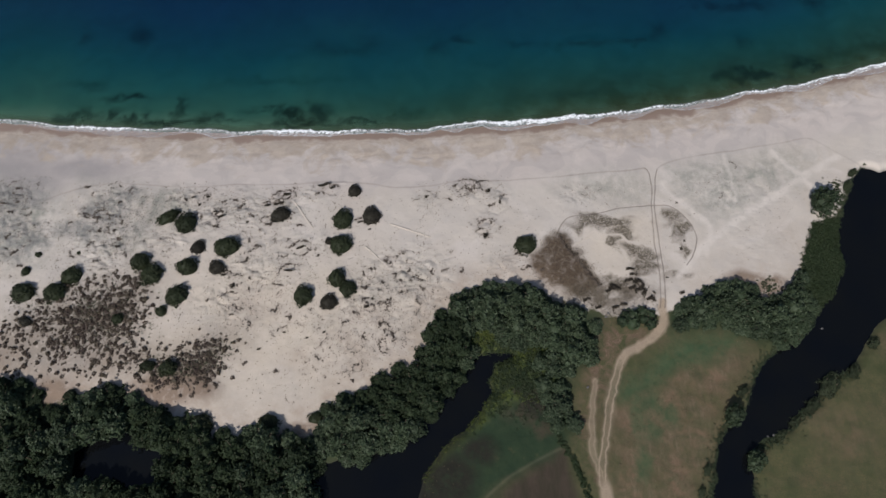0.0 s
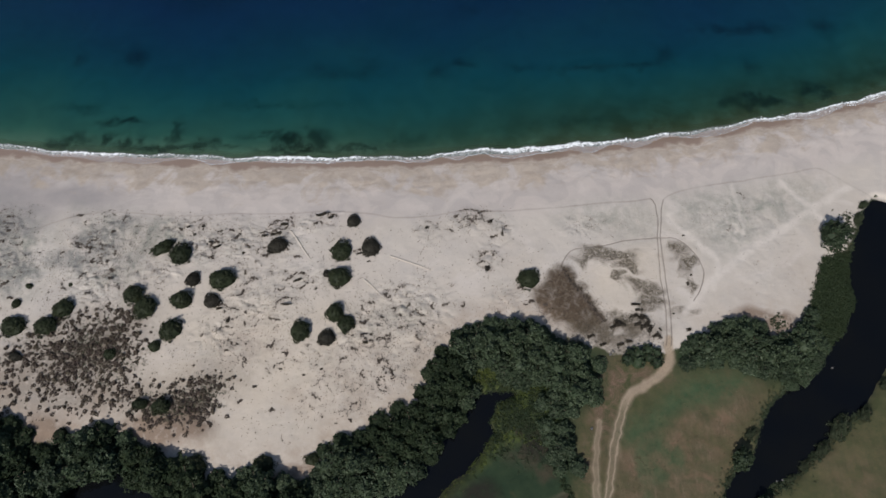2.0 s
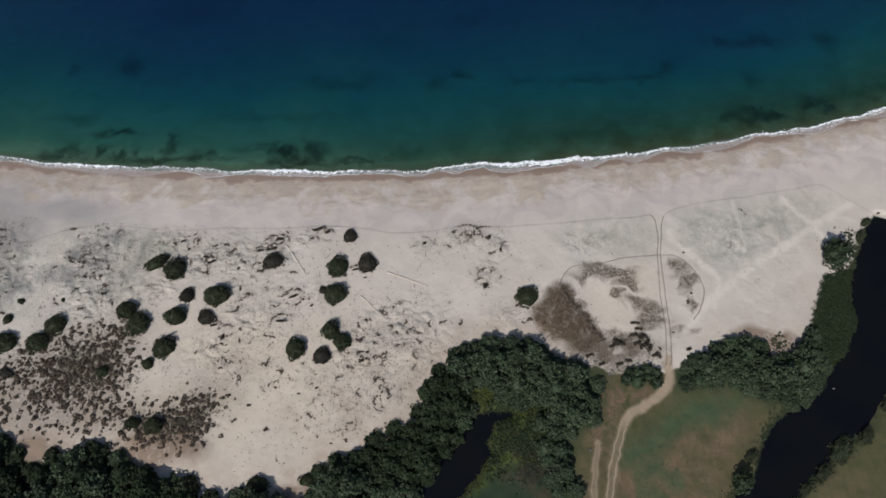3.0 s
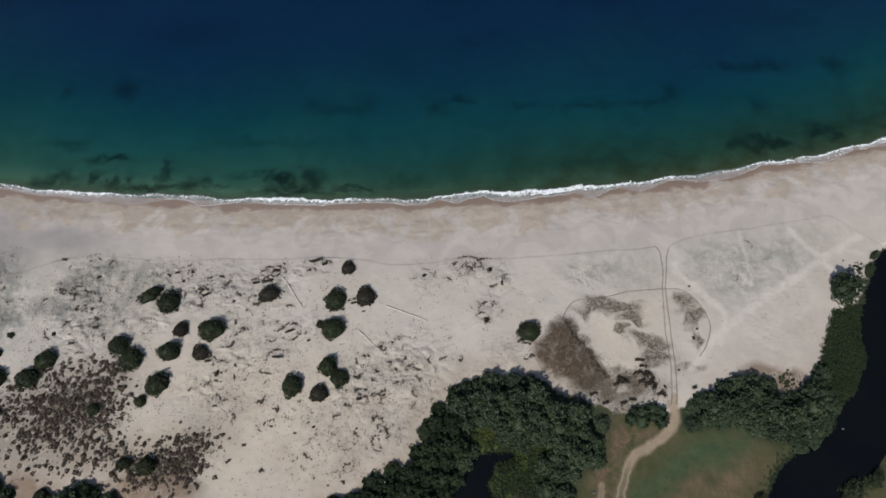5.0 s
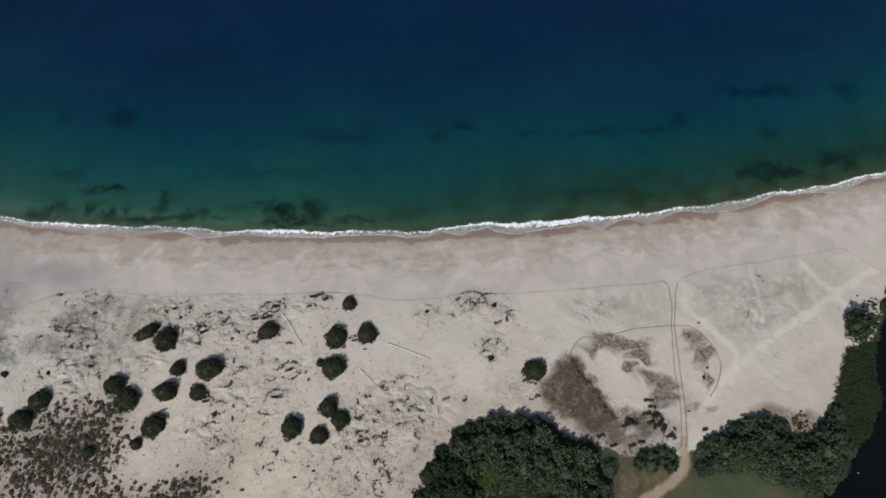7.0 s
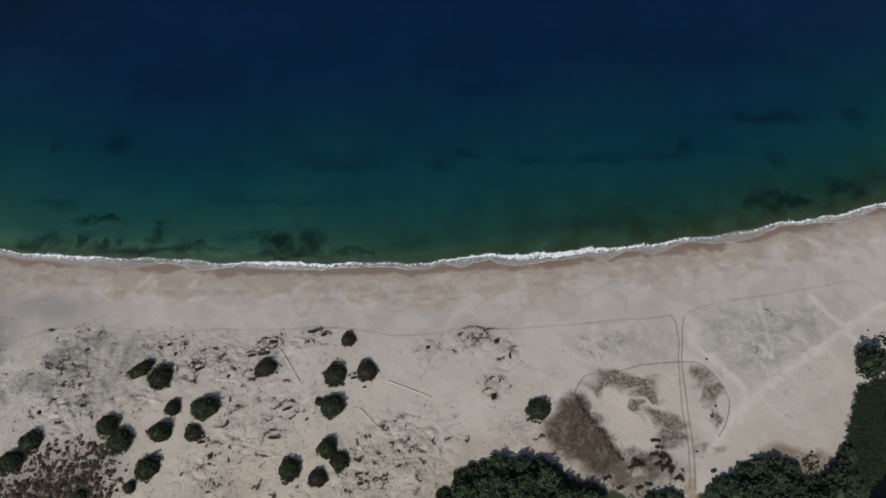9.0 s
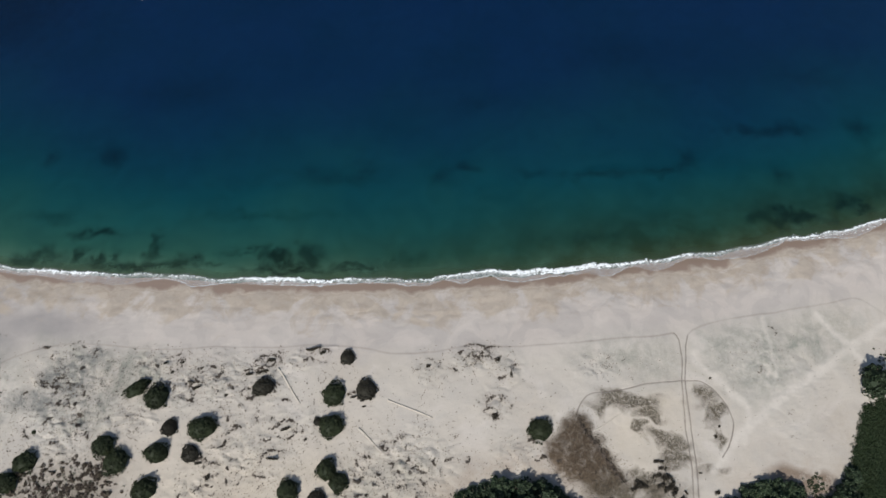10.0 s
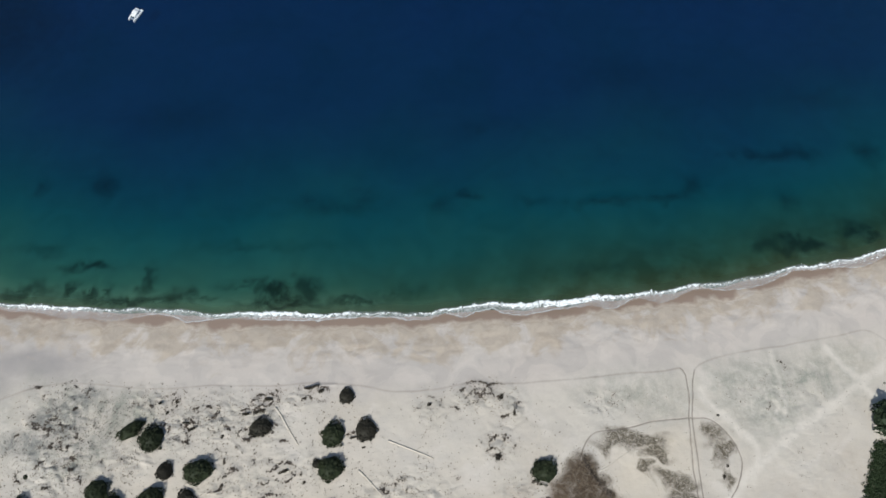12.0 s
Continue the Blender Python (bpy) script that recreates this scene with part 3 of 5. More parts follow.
    earth = g.math("MULTIPLY", g.attribute("earth"), g.range(g.noise(0.5, 6, 0.7), 0.25, 0.5))
    sand = g.mix(g.math("MULTIPLY", earth, 0.9), sand, g.mix(fine, (0.20, 0.145, 0.105), (0.14, 0.10, 0.075)))
    ochre = g.math("MULTIPLY", g.attribute("ochre"), g.range(g.noise(0.3, 6, 0.7), 0.3, 0.7))
    sand = g.mix(g.math("MULTIPLY", ochre, 0.75), sand, (0.27, 0.20, 0.145))
    # inland soil and grass
    turf = g.mix(g.range(mid, 0.35, 0.65), (0.050, 0.057, 0.022), (0.088, 0.079, 0.036))
    turf = g.mix(g.range(g.noise(0.055, 4, 0.6), 0.47, 0.64, 0, 0.7), turf, (0.112, 0.078, 0.048))
    turf = g.mix(g.range(g.streak(0.30, 1.0, 0.6, 0.5), 0.45, 0.64, 0, 0.6), turf, (0.050, 0.055, 0.025))
    turf = g.mix(g.range(fine, 0.42, 0.68, 0, 0.7), turf, (0.040, 0.048, 0.022))
    dry = g.mix(g.range(g.noise(0.22, 7, 0.7, distort=0.8), 0.40, 0.60), (0.138, 0.091, 0.057), (0.078, 0.069, 0.037))
    dry = g.mix(g.range(fine, 0.48, 0.72, 0, 0.6), dry, (0.172, 0.126, 0.082))
    dry = g.mix(g.range(g.streak(0.35, 1.0, 0.45, 0.45), 0.52, 0.68, 0, 0.55), dry, (0.066, 0.062, 0.034))
    dry = g.mix(g.range(g.streak(1.1, 1.0, 0.3, 0.40), 0.5, 0.66, 0, 0.5), dry, (0.168, 0.122, 0.081))
    turf = g.mix(g.math("MULTIPLY", g.attribute("dry"), g.range(g.noise(0.25, 5, 0.65), 0.25, 0.6)), turf, dry)
    lush = g.mix(g.range(mid, 0.35, 0.7), (0.014, 0.030, 0.014), (0.024, 0.040, 0.018))
    lush = g.mix(g.range(fine, 0.55, 0.8, 0, 0.45), lush, (0.044, 0.050, 0.026))
    lush = g.mix(g.math("MULTIPLY", g.attribute("bright"), g.range(g.noise(0.45, 6, 0.7, distort=0.7), 0.36, 0.58)), lush, g.mix(g.range(fine, 0.4, 0.7), (0.085, 0.105, 0.024), (0.050, 0.070, 0.018)))
    lush = g.mix(g.math("MULTIPLY", g.attribute("fen"), g.range(g.noise(0.35, 6, 0.7, distort=0.7), 0.40, 0.56)), lush, g.mix(g.range(fine, 0.4, 0.7), (0.050, 0.044, 0.026), (0.030, 0.028, 0.018)))
    turf = g.mix(g.math("MULTIPLY", g.attribute("lush"), g.range(g.noise(0.4, 5, 0.65), 0.12, 0.4)), turf, lush)
    green = g.mix(g.range(g.noise(0.5, 6, 0.7), 0.35, 0.65), (0.034, 0.066, 0.030), (0.068, 0.082, 0.040))
    turf = g.mix(g.math("MULTIPLY", g.attribute("green"), g.range(g.noise(0.3, 5, 0.65), 0.25, 0.5)), turf, green)
    tilled = g.mix(g.range(g.streak(0.6, 1.0, 0.3, -0.9), 0.35, 0.65), (0.052, 0.038, 0.027), (0.032, 0.028, 0.017))
    turf = g.mix(g.attribute("tilled"), turf, tilled)
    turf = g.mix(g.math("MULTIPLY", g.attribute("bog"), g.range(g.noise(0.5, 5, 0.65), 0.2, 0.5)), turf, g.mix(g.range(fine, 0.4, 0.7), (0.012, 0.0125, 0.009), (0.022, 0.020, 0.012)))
    soil = g.mix(g.range(fine, 0.35, 0.7), (0.098, 0.064, 0.042), (0.18, 0.125, 0.088))
    turf = g.mix(g.math("MULTIPLY", g.attribute("soil"), g.range(g.noise(0.30, 7, 0.72, distort=0.8), 0.42, 0.60)), turf, soil)
    inland = g.math("ADD", g.attribute("inland"), g.range(g.noise(0.6, 6, 0.7), 0.2, 0.8, -0.35, 0.35))
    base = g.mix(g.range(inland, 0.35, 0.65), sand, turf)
    # worn tracks
    road = g.math("MULTIPLY", g.attribute("road"), g.range(fine, 0.2, 0.6, 0.75, 1))
    base = g.mix(road, base, g.mix(g.range(fine, 0.35, 0.7), (0.36, 0.285, 0.205), (0.25, 0.19, 0.135)))
    base = g.mix(g.math("MULTIPLY", g.attribute("trail"), g.range(g.noise(0.5, 6, 0.7), 0.3, 0.6, 0.45, 1.0)), base, (0.545, 0.492, 0.435))
    base = g.mix(g.math("MULTIPLY", g.attribute("rut"), g.range(mid, 0.3, 0.6, 0.5, 0.95)), base, (0.125, 0.10, 0.085))
    mud = g.attribute("mud")
    base = g.mix(mud, base, (0.030, 0.029, 0.023))
    base = g.mix(g.range(grit, 0.55, 0.8, 0, 0.25), base, g.mix(0.5, base, (0.12, 0.10, 0.08)))
    g.link(base, bsdf.inputs["Base Color"])
    g.link(g.math("SUBTRACT", 0.95, g.math("MULTIPLY", wet, 0.45)), bsdf.inputs["Roughness"])
    bsdf.inputs["Specular IOR Level"].default_value = 0.3
    tread = g.range(inshore, 14, 22, 0.5, 1.0)
    g.bump(g.math("MULTIPLY", tread, g.math("ADD", mid, g.math("MULTIPLY", fine, 0.4))), 0.36, 0.30, bsdf)
    return m


def sea_material():
    m, nt, bsdf = material("sea_water")
    g = Graph(nt)
    raw = g.attribute("off")
    drift = g.math("MULTIPLY", g.range(g.noise(0.016, 4, 0.55), 0.2, 0.8, -18, 18), g.range(raw, 0, 40))
    off = g.math("MAXIMUM", g.math("ADD", raw, drift), 0.0)
    k = g.range(off, 0, 120)
    body = g.ramp(k, [(0.0, (0.034, 0.042, 0.026)), (0.04, (0.019, 0.050, 0.037)), (0.12, (0.0085, 0.048, 0.052)), (0.28, (0.0055, 0.031, 0.056)),
                      (0.50, (0.004, 0.0212, 0.0565)), (1.0, (0.0035, 0.0155, 0.057))])
    body = g.mix(g.range(g.noise(0.045, 5, 0.6), 0.42, 0.75, 0, 0.5), body, (0.002, 0.014, 0.026))
    body = g.mix(g.math("MULTIPLY", g.attribute("bed"), 0.60), body, (0.0018, 0.0085, 0.022))
    # light and dark sides of small waves, mixed into the water colour
    wave_light = g.streak(0.55, 0.6, 1.6, 0.15)
    body = g.mix(g.range(wave_light, 0.56, 0.74, 0, 0.30), body, (0.012, 0.055, 0.085))
    body = g.mix(g.range(wave_light, 0.46, 0.30, 0, 0.35), body, (0.002, 0.014, 0.030))
    g.link(body, bsdf.inputs["Base Color"])
    bsdf.inputs["Roughness"].default_value = 0.12
    bsdf.inputs["IOR"].default_value = 1.33
    swell = g.streak(0.8, 0.55, 1.4, 0.12)
    g.bump(swell, 0.5, 0.3, bsdf)
    clear = g.node("ShaderNodeBsdfTransparent")
    tint = g.ramp(k, [(0.0, (0.55, 0.76, 0.64)), (0.06, (0.25, 0.53, 0.485)), (0.2, (0.08, 0.42, 0.50)), (0.5, (0.04, 0.27, 0.52)), (1.0, (0.02, 0.22, 0.55))])
    g.link(tint, clear.inputs["Color"])
    alpha = g.range(raw, 0.0, 55.0, 0.27, 0.62)
    mixer = g.node("ShaderNodeMixShader")
    g.link(alpha, mixer.inputs[0])
    g.link(clear.outputs[0], mixer.inputs[1])
    g.link(bsdf.outputs[0], mixer.inputs[2])
    g.link(mixer.outputs[0], nt.nodes["Material Output"].inputs["Surface"])
    return m


def river_material():
    m, nt, bsdf = material("still_dark_water")
    g = Graph(nt)
    g.link(g.mix(g.range(g.noise(0.08, 4), 0.35, 0.65), (0.0032, 0.0040, 0.0055), (0.005, 0.0055, 0.0055)), bsdf.inputs["Base Color"])
    bsdf.inputs["Roughness"].default_value = 0.08
    bsdf.inputs["IOR"].default_value = 1.33
    bsdf.inputs["Specular IOR Level"].default_value = 0.4
    g.bump(g.noise(1.2, 3), 0.08, 0.1, bsdf)
    return m


def leaf_material(name, a, b, c, sheen=0.2):
    """Foliage: three tones, mixed leaf by leaf and over the crown."""
    m, nt, bsdf = material(name)
    g = Graph(nt)
    island = nt.nodes.new("ShaderNodeNewGeometry").outputs["Random Per Island"]
    info = nt.nodes.new("ShaderNodeObjectInfo").outputs["Random"]
    col = g.mix(g.range(g.noise(0.7, 3), 0.35, 0.65), a, b)
    col = g.mix(g.range(island, 0.55, 1.0, 0, 0.8), col, c)
    col = g.mix(g.math("MULTIPLY", info, 0.45), col, b)
    shade = tuple(0.6 * v for v in a)
    col = g.mix(g.range(g.math("FRACT", g.math("MULTIPLY", info, 7.3), 0.0), 0.55, 1.0, 0, 0.55), col, shade)
    g.link(col, bsdf.inputs["Base Color"])
    bsdf.inputs["Roughness"].default_value = 0.6
    bsdf.inputs["Specular IOR Level"].default_value = sheen
    thin = nt.nodes.new("ShaderNodeBsdfTranslucent")
    g.link(col, thin.inputs["Color"])
    mixer = g.node("ShaderNodeMixShader")
    mixer.inputs[0].default_value = 0.28
    g.link(bsdf.outputs[0], mixer.inputs[1])
    g.link(thin.outputs[0], mixer.inputs[2])
    g.link(mixer.outputs[0], nt.nodes["Material Output"].inputs["Surface"])
    return m


def bark_material(name, a, b):
    m, nt, bsdf = material(name)
    g = Graph(nt)
    n = g.noise(5, 6, 0.7)
    g.link(g.mix(g.range(n, 0.3, 0.7), a, b), bsdf.inputs["Base Color"])
    bsdf.inputs["Roughness"].default_value = 0.9
    g.bump(n, 0.6, 0.05, bsdf)
    return m


def plain_material(name, colour, rough=0.5, metal=0.0, wear=0.15):
    m, nt, bsdf = material(name)
    g = Graph(nt)
    dark = tuple(v * (1 - wear * 2) for v in colour)
    g.link(g.mix(g.range(g.noise(2.5, 5, 0.7), 0.4, 0.8), colour, dark), bsdf.inputs["Base Color"])
    bsdf.inputs["Roughness"].default_value, bsdf.inputs["Metallic"].default_value = rough, metal
    return m


def foam_material():
    m, nt, bsdf = material("sea_foam")
    g = Graph(nt)
    bsdf.inputs["Base Color"].default_value = (0.84, 0.86, 0.87, 1)
    bsdf.inputs["Roughness"].default_value = 0.8
    clear = g.node("ShaderNodeBsdfTransparent")
    density = g.attribute("froth")
    lace = g.noise(1.4, 6, 0.72, distort=0.7)
    torn = g.math("MULTIPLY", g.math("SUBTRACT", lace, 0.5), 3.4)
    fac = g.range(g.math("ADD", density, torn), 0.42, 0.82, 0.0, 0.97)
    fac = g.math("MULTIPLY", fac, g.range(density, 0.02, 0.16))
    veil = g.math("MULTIPLY", g.attribute("veil"), g.range(g.math("ADD", g.math("MULTIPLY", g.noise(0.55, 5, 0.65, distort=0.6), 0.7), g.math("MULTIPLY", g.streak(0.9, 1.7, 0.5, 0.15), 0.3)), 0.34, 0.60, 0.3, 1.15))
    fac = g.math("MAXIMUM", fac, veil)
    mixer = g.node("ShaderNodeMixShader")
    g.link(fac, mixer.inputs[0])
    g.link(clear.outputs[0], mixer.inputs[1])
    g.link(bsdf.outputs[0], mixer.inputs[2])
    g.link(mixer.outputs[0], nt.nodes["Material Output"].inputs["Surface"])
    return m


GROUND, SEA, RIVER_WATER, FOAM = ground_material(), sea_material(), river_material(), foam_material()
BARK = bark_material("bark", (0.16, 0.12, 0.085), (0.08, 0.06, 0.045))
GREY_WOOD = bark_material("weathered_wood", (0.56, 0.50, 0.43), (0.42, 0.37, 0.31))
LEAF_WOOD = leaf_material("broad_leaves", (0.026, 0.041, 0.022), (0.049, 0.072, 0.037), (0.134, 0.166, 0.105))
LEAF_OLIVE = leaf_material("olive_leaves", (0.029, 0.043, 0.021), (0.044, 0.060, 0.031), (0.088, 0.105, 0.062))
# darker, duller leaves: the shade on the western crowns is in their colour
LEAF_SHADED = leaf_material("shaded_leaves", (0.022, 0.035, 0.018), (0.032, 0.047, 0.023), (0.057, 0.073, 0.042), 0.12)
LEAF_GREY = leaf_material("willow_leaves", (0.028, 0.037, 0.019), (0.043, 0.055, 0.029), (0.072, 0.084, 0.047))
LEAF_JUNIPER = leaf_material("juniper_needles", (0.020, 0.028, 0.013), (0.032, 0.040, 0.019), (0.066, 0.072, 0.038), 0.2)
LEAF_HEATH = leaf_material("heath_twigs", (0.096, 0.069, 0.059), (0.129, 0.109, 0.076), (0.181, 0.148, 0.119), 0.15)
LEAF_GREYTUFT = leaf_material("grey_tufts", (0.099, 0.078, 0.066), (0.141, 0.114, 0.096), (0.087, 0.080, 0.060), 0.15)
LEAF_REED = leaf_material("reed_blades", (0.020, 0.036, 0.016), (0.031, 0.046, 0.019), (0.050, 0.060, 0.029))
LEAF_MARSH = leaf_material("marsh_grass", (0.052, 0.077, 0.016), (0.076, 0.098, 0.021), (0.098, 0.110, 0.035))
LEAF_DRY = leaf_material("dry_grass", (0.115, 0.092, 0.057), (0.149, 0.115, 0.076), (0.081, 0.081, 0.044), 0.15)
LEAF_SCRUB = leaf_material("dead_scrub", (0.077, 0.055, 0.037), (0.105, 0.077, 0.053), (0.149, 0.114, 0.081), 0.1)
LEAF_TWIG = leaf_material("dark_twigs", (0.040, 0.034, 0.026), (0.059, 0.050, 0.039), (0.100, 0.088, 0.070), 0.1)
LEAF_BROWN_JUNIPER = leaf_material("browned_juniper", (0.029, 0.026, 0.020), (0.043, 0.040, 0.030), (0.082, 0.074, 0.059), 0.15)
LEAF_SEA = leaf_material("seagrass_blades", (0.022, 0.027, 0.015), (0.030, 0.036, 0.020), (0.04, 0.045, 0.025), 0.1)

# ---------------------------------------------------------------- ground, sea and inland waters


def stretch(lo, hi, step, far, fine_lo=None, fine_hi=None, more=(), before=()):
    """Even steps, finer over one stretch, and growing ones out to the distance."""
    if fine_lo is None:
        inner = np.arange(lo, hi + step / 2, step)
    else:
        inner = np.concatenate([np.arange(lo, fine_lo, step), np.arange(fine_lo, fine_hi, step * 0.5), np.arange(fine_hi, hi + step / 2, step)])
    steps = np.cumsum(step * 1.35 ** np.arange(1, 60))
    steps = steps[steps < far]
    return np.concatenate([(before[0] if len(before) else lo) - steps[::-1], np.asarray(before, float), inner, np.asarray(more, float), (more[-1] if len(more) else inner[-1]) + steps])


def sheet(name, xs, ys, height, mat):
    X, Y = np.meshgrid(xs, ys)
    n, k = X.shape
    Z = height(X, Y)
    me = bpy.data.meshes.new(name)
    me.vertices.add(n * k)
    me.vertices.foreach_set("co", np.stack([X, Y, Z], -1).ravel().astype(np.float32))
    i = (np.arange(n - 1)[:, None] * k + np.arange(k - 1)).ravel()
    quads = np.stack([i, i + 1, i + k + 1, i + k], -1).astype(np.int32)
    me.loops.add(quads.size)
    me.loops.foreach_set("vertex_index", quads.ravel())
    me.polygons.add(len(quads))
    me.polygons.foreach_set("loop_start", np.arange(len(quads), dtype=np.int32) * 4)
    me.polygons.foreach_set("use_smooth", np.ones(len(quads), bool))
    me.update(calc_edges=True)
    me.materials.append(mat)
    return new(name, me), X.ravel(), Y.ravel()


def paint(ob, name, values):
    at = ob.data.attributes.new(name, "FLOAT", "POINT")
    at.data.foreach_set("value", np.asarray(values, np.float32).ravel())


ground, gx, gy = sheet("ground", stretch(-132, 132, 0.3, 2500, 26, 64), stretch(6, 113, 0.3, 2500, 53, 100, np.concatenate([np.arange(113.6, 152, 0.6), np.arange(153, 222, 1.2)]), np.arange(-100, 6, 0.8)), ground_height, GROUND)
tagged(ground, "pale dune sand, damp beach and dry inland grassland", "ground", kind="structure")
wx, wy = warp(gx, gy, 6, 1.0)
fx, fy = warp(gx, gy, 2.5, 0.35)
paint(ground, "inshore", shore(gx) - gy)
paint(ground, "inland", soft(signed(wx, wy, INLAND) - 2.2 * soft(27 - gx, 5) - 0.5, 2.0))
paint(ground, "mud", soft(water_cut(gx, gy) + 0.7, 0.9) * (shore(gx) - gy > -2))
paint(ground, "lush", np.maximum.reduce([soft(signed(wx, wy, q), 3) for q in (GREEN_SOUTH, MARSH, MARSH_EDGE, WOOD_WEST, WOOD_MIDDLE, WOOD_EAST)]))
paint(ground, "bright", np.maximum(soft(2.6 - distance_line(wx, wy, CHANNEL[:8], False, 12), 2.5), np.minimum(1, 2.2 * zones(wx, wy, [(13, 44, 6, 4), (21, 42, 5, 4), (12, 38, 4.5, 5)] + [(x, y, 4.5, 4) for x, y in CLEARING_SPOTS]))))
paint(ground, "fen", np.minimum(1, 2.0 * zones(wx, wy, [(17, 33, 6, 5), (19.5, 28.5, 3, 3)])))
paint(ground, "green", np.maximum(soft(signed(wx, wy, GREEN_ROAD) + 0.5, 3), 0.75 * np.minimum(1, 1.6 * zones(*warp(wx, wy, 3, 1.0), [(43, 33, 4, 4), (41, 28.5, 2.5, 5), (46.5, 30, 3, 3), (40, 20, 2, 4)]))))
paint(ground, "dry", np.maximum.reduce([soft(signed(wx, wy, q), 4) for q in (MEADOW,)] + [0.6 * soft(7 - np.hypot(gx - 84, (gy - 24) * 1.2), 7)]))
paint(ground, "soil", soft(signed(wx, wy, SOIL) + 0.8, 3))
paint(ground, "crust", np.maximum.reduce([soft(signed(wx, wy, q), 7) for q in (CRUST_WEST, CRUST_MID, CRUST_EAST, CRUST_LEFT)] + [0.6 * zones(wx, wy, SCRUB_ZONES), np.minimum(1, 1.8 * zones(wx, wy, [(-70, 84, 9, 6), (-80, 77, 9, 6)]))]))
paint(ground, "litter", np.maximum.reduce([0.62 * soft(signed(wx, wy, HEATH), 6), soft(signed(wx, wy, HEATH_DENSE), 8), soft(signed(wx, wy, HEATH_SOUTH), 5)]))
stain = np.minimum(1, 2.2 * zones(*warp(*warp(wx, wy, 5.0, 1.3), 1.8, 0.7), [q for q in STAIN_ZONES if q[0] > 20]) * soft(rough_noise(gx, gy, 4.5) + 0.35, 0.7))
paint(ground, "stain", np.maximum(stain, 0.8 * soft(signed(*warp(wx, wy, 2.5, 0.8), LITTER_BAND) + 0.6, 2.5) * soft(rough_noise(gx, gy, 4.0) + 0.45, 0.8)))
paint(ground, "earth", np.minimum(1, 1.8 * zones(wx, wy, EARTH_SPOTS + [(x, y, 5.0, 2.4) for x, y in EARTH_MORE])))
paint(ground, "tilled", soft(signed(wx, wy, FIELD), 2.0))
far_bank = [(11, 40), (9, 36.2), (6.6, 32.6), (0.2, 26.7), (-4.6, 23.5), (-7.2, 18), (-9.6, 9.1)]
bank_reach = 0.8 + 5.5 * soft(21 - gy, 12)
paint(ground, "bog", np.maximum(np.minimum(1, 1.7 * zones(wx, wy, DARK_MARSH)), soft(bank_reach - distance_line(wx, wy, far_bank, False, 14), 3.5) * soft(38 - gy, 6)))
tail = np.minimum(1, 1.9 * zones(*warp(wx, wy, 2.5, 0.8), [(x, y, 4.0, 2.2) for x, y in SCRUB_TAIL]))
paint(ground, "scrub", np.maximum(soft(signed(*warp(*warp(wx, wy, 4.0, 1.0), 1.4, 0.5), DRY_SCRUB) + 0.2, 1.3), 0.75 * tail * soft(rough_noise(gx, gy, 2.6) + 0.3, 0.7)))
sea_x, sea_y = warp(*warp(gx, gy, 4.5, 1.5), 1.6, 0.7)
beds = np.zeros(gx.shape)
for x, y, a, b, thick in SEAGRASS:
    beds = np.maximum(beds, thick * (1.0 if y < 128 else 0.5) * soft(1.05 - np.hypot((sea_x - x) / a, (sea_y - y) / b) + 0.35 * rough_noise(gx, gy, 2.2), 0.9))
paint(ground, "weed", beds * (gy > shore(gx) + 1.5))
paint(ground, "silt", soft(gx + 8, 60) * soft(gy - shore(gx), 4) * soft(16 - (gy - shore(gx)), 14))
paint(ground, "turfy", np.minimum(1, 1.7 * zones(wx, wy, [(-110, 88, 8, 5), (-112, 80, 10, 6), (-104, 76, 8, 5), (-84, 84, 6, 4), (-79, 89, 3.5, 2.5), (-90, 79, 6, 3)])))
paint(ground, "cream", np.maximum(soft(signed(wx, wy, CREAM_SAND), 14), 0.8 * np.minimum(1, 1.6 * zones(wx, wy, [(39, 68, 8, 8), (46, 74, 6, 5)]))))
# where the painted shade lies on the western sand
paint(ground, "sand_shade", np.minimum(1, 1.6 * zones(wx, wy, [(-118, 98, 26, 12), (-92, 97, 12, 5), (-104, 92, 10, 5)])))
paint(ground, "ochre", np.maximum(soft(4.5 + signed(wx, wy, INLAND), 6), 0.35 * soft(signed(wx, wy, HEATH), 8)) * soft(27 - gx, 5) + 0.55 * zones(wx, wy, [(-22, 48, 9, 6), (-17, 53, 6, 4), (-45, 57, 9, 6), (-34, 44, 6, 4), (-78, 44, 9, 4), (-100, 47, 9, 5), (72, 62, 13, 6), (85, 67, 8, 7), (61, 60, 6, 4), (80, 60, 8, 4)]))
tx, ty = warp(gx, gy, 4, 0.12)
rut = np.maximum.reduce([soft(0.11 - distance_line(tx, ty, q, False, 3), 0.13) for q in RUTS] + [(0.44 + 0.25 * value_noise(gx, gy, 5)) * soft(0.12 - distance_line(tx, ty, q, False, 3), 0.3) for q in FAINT_RUTS] + [0.9 * soft(0.35 - distance_line(fx, fy, BRUSH_LINE, False, 3), 0.35)])
paint(ground, "rut", rut * (shore(gx) - gy > 3))
paint(ground, "trail", np.maximum.reduce([soft(wide - distance_line(fx, fy, q, False, 6), 0.7) for q, wide in PALE_TRAILS]))
rd = distance_line(fx, fy, ROADS[0], False, 5)
worn = soft(0.95 - rd, 0.5)
tracks = np.maximum(0.95 * soft(0.20 - np.abs(rd - 0.62), 0.2), 0.34 * soft(1.1 - rd, 0.5))
upper = soft(gy - 41, 3)
road = worn * upper + tracks * (1 - upper)
rb = distance_line(fx, fy, ROADS[1], False, 5)
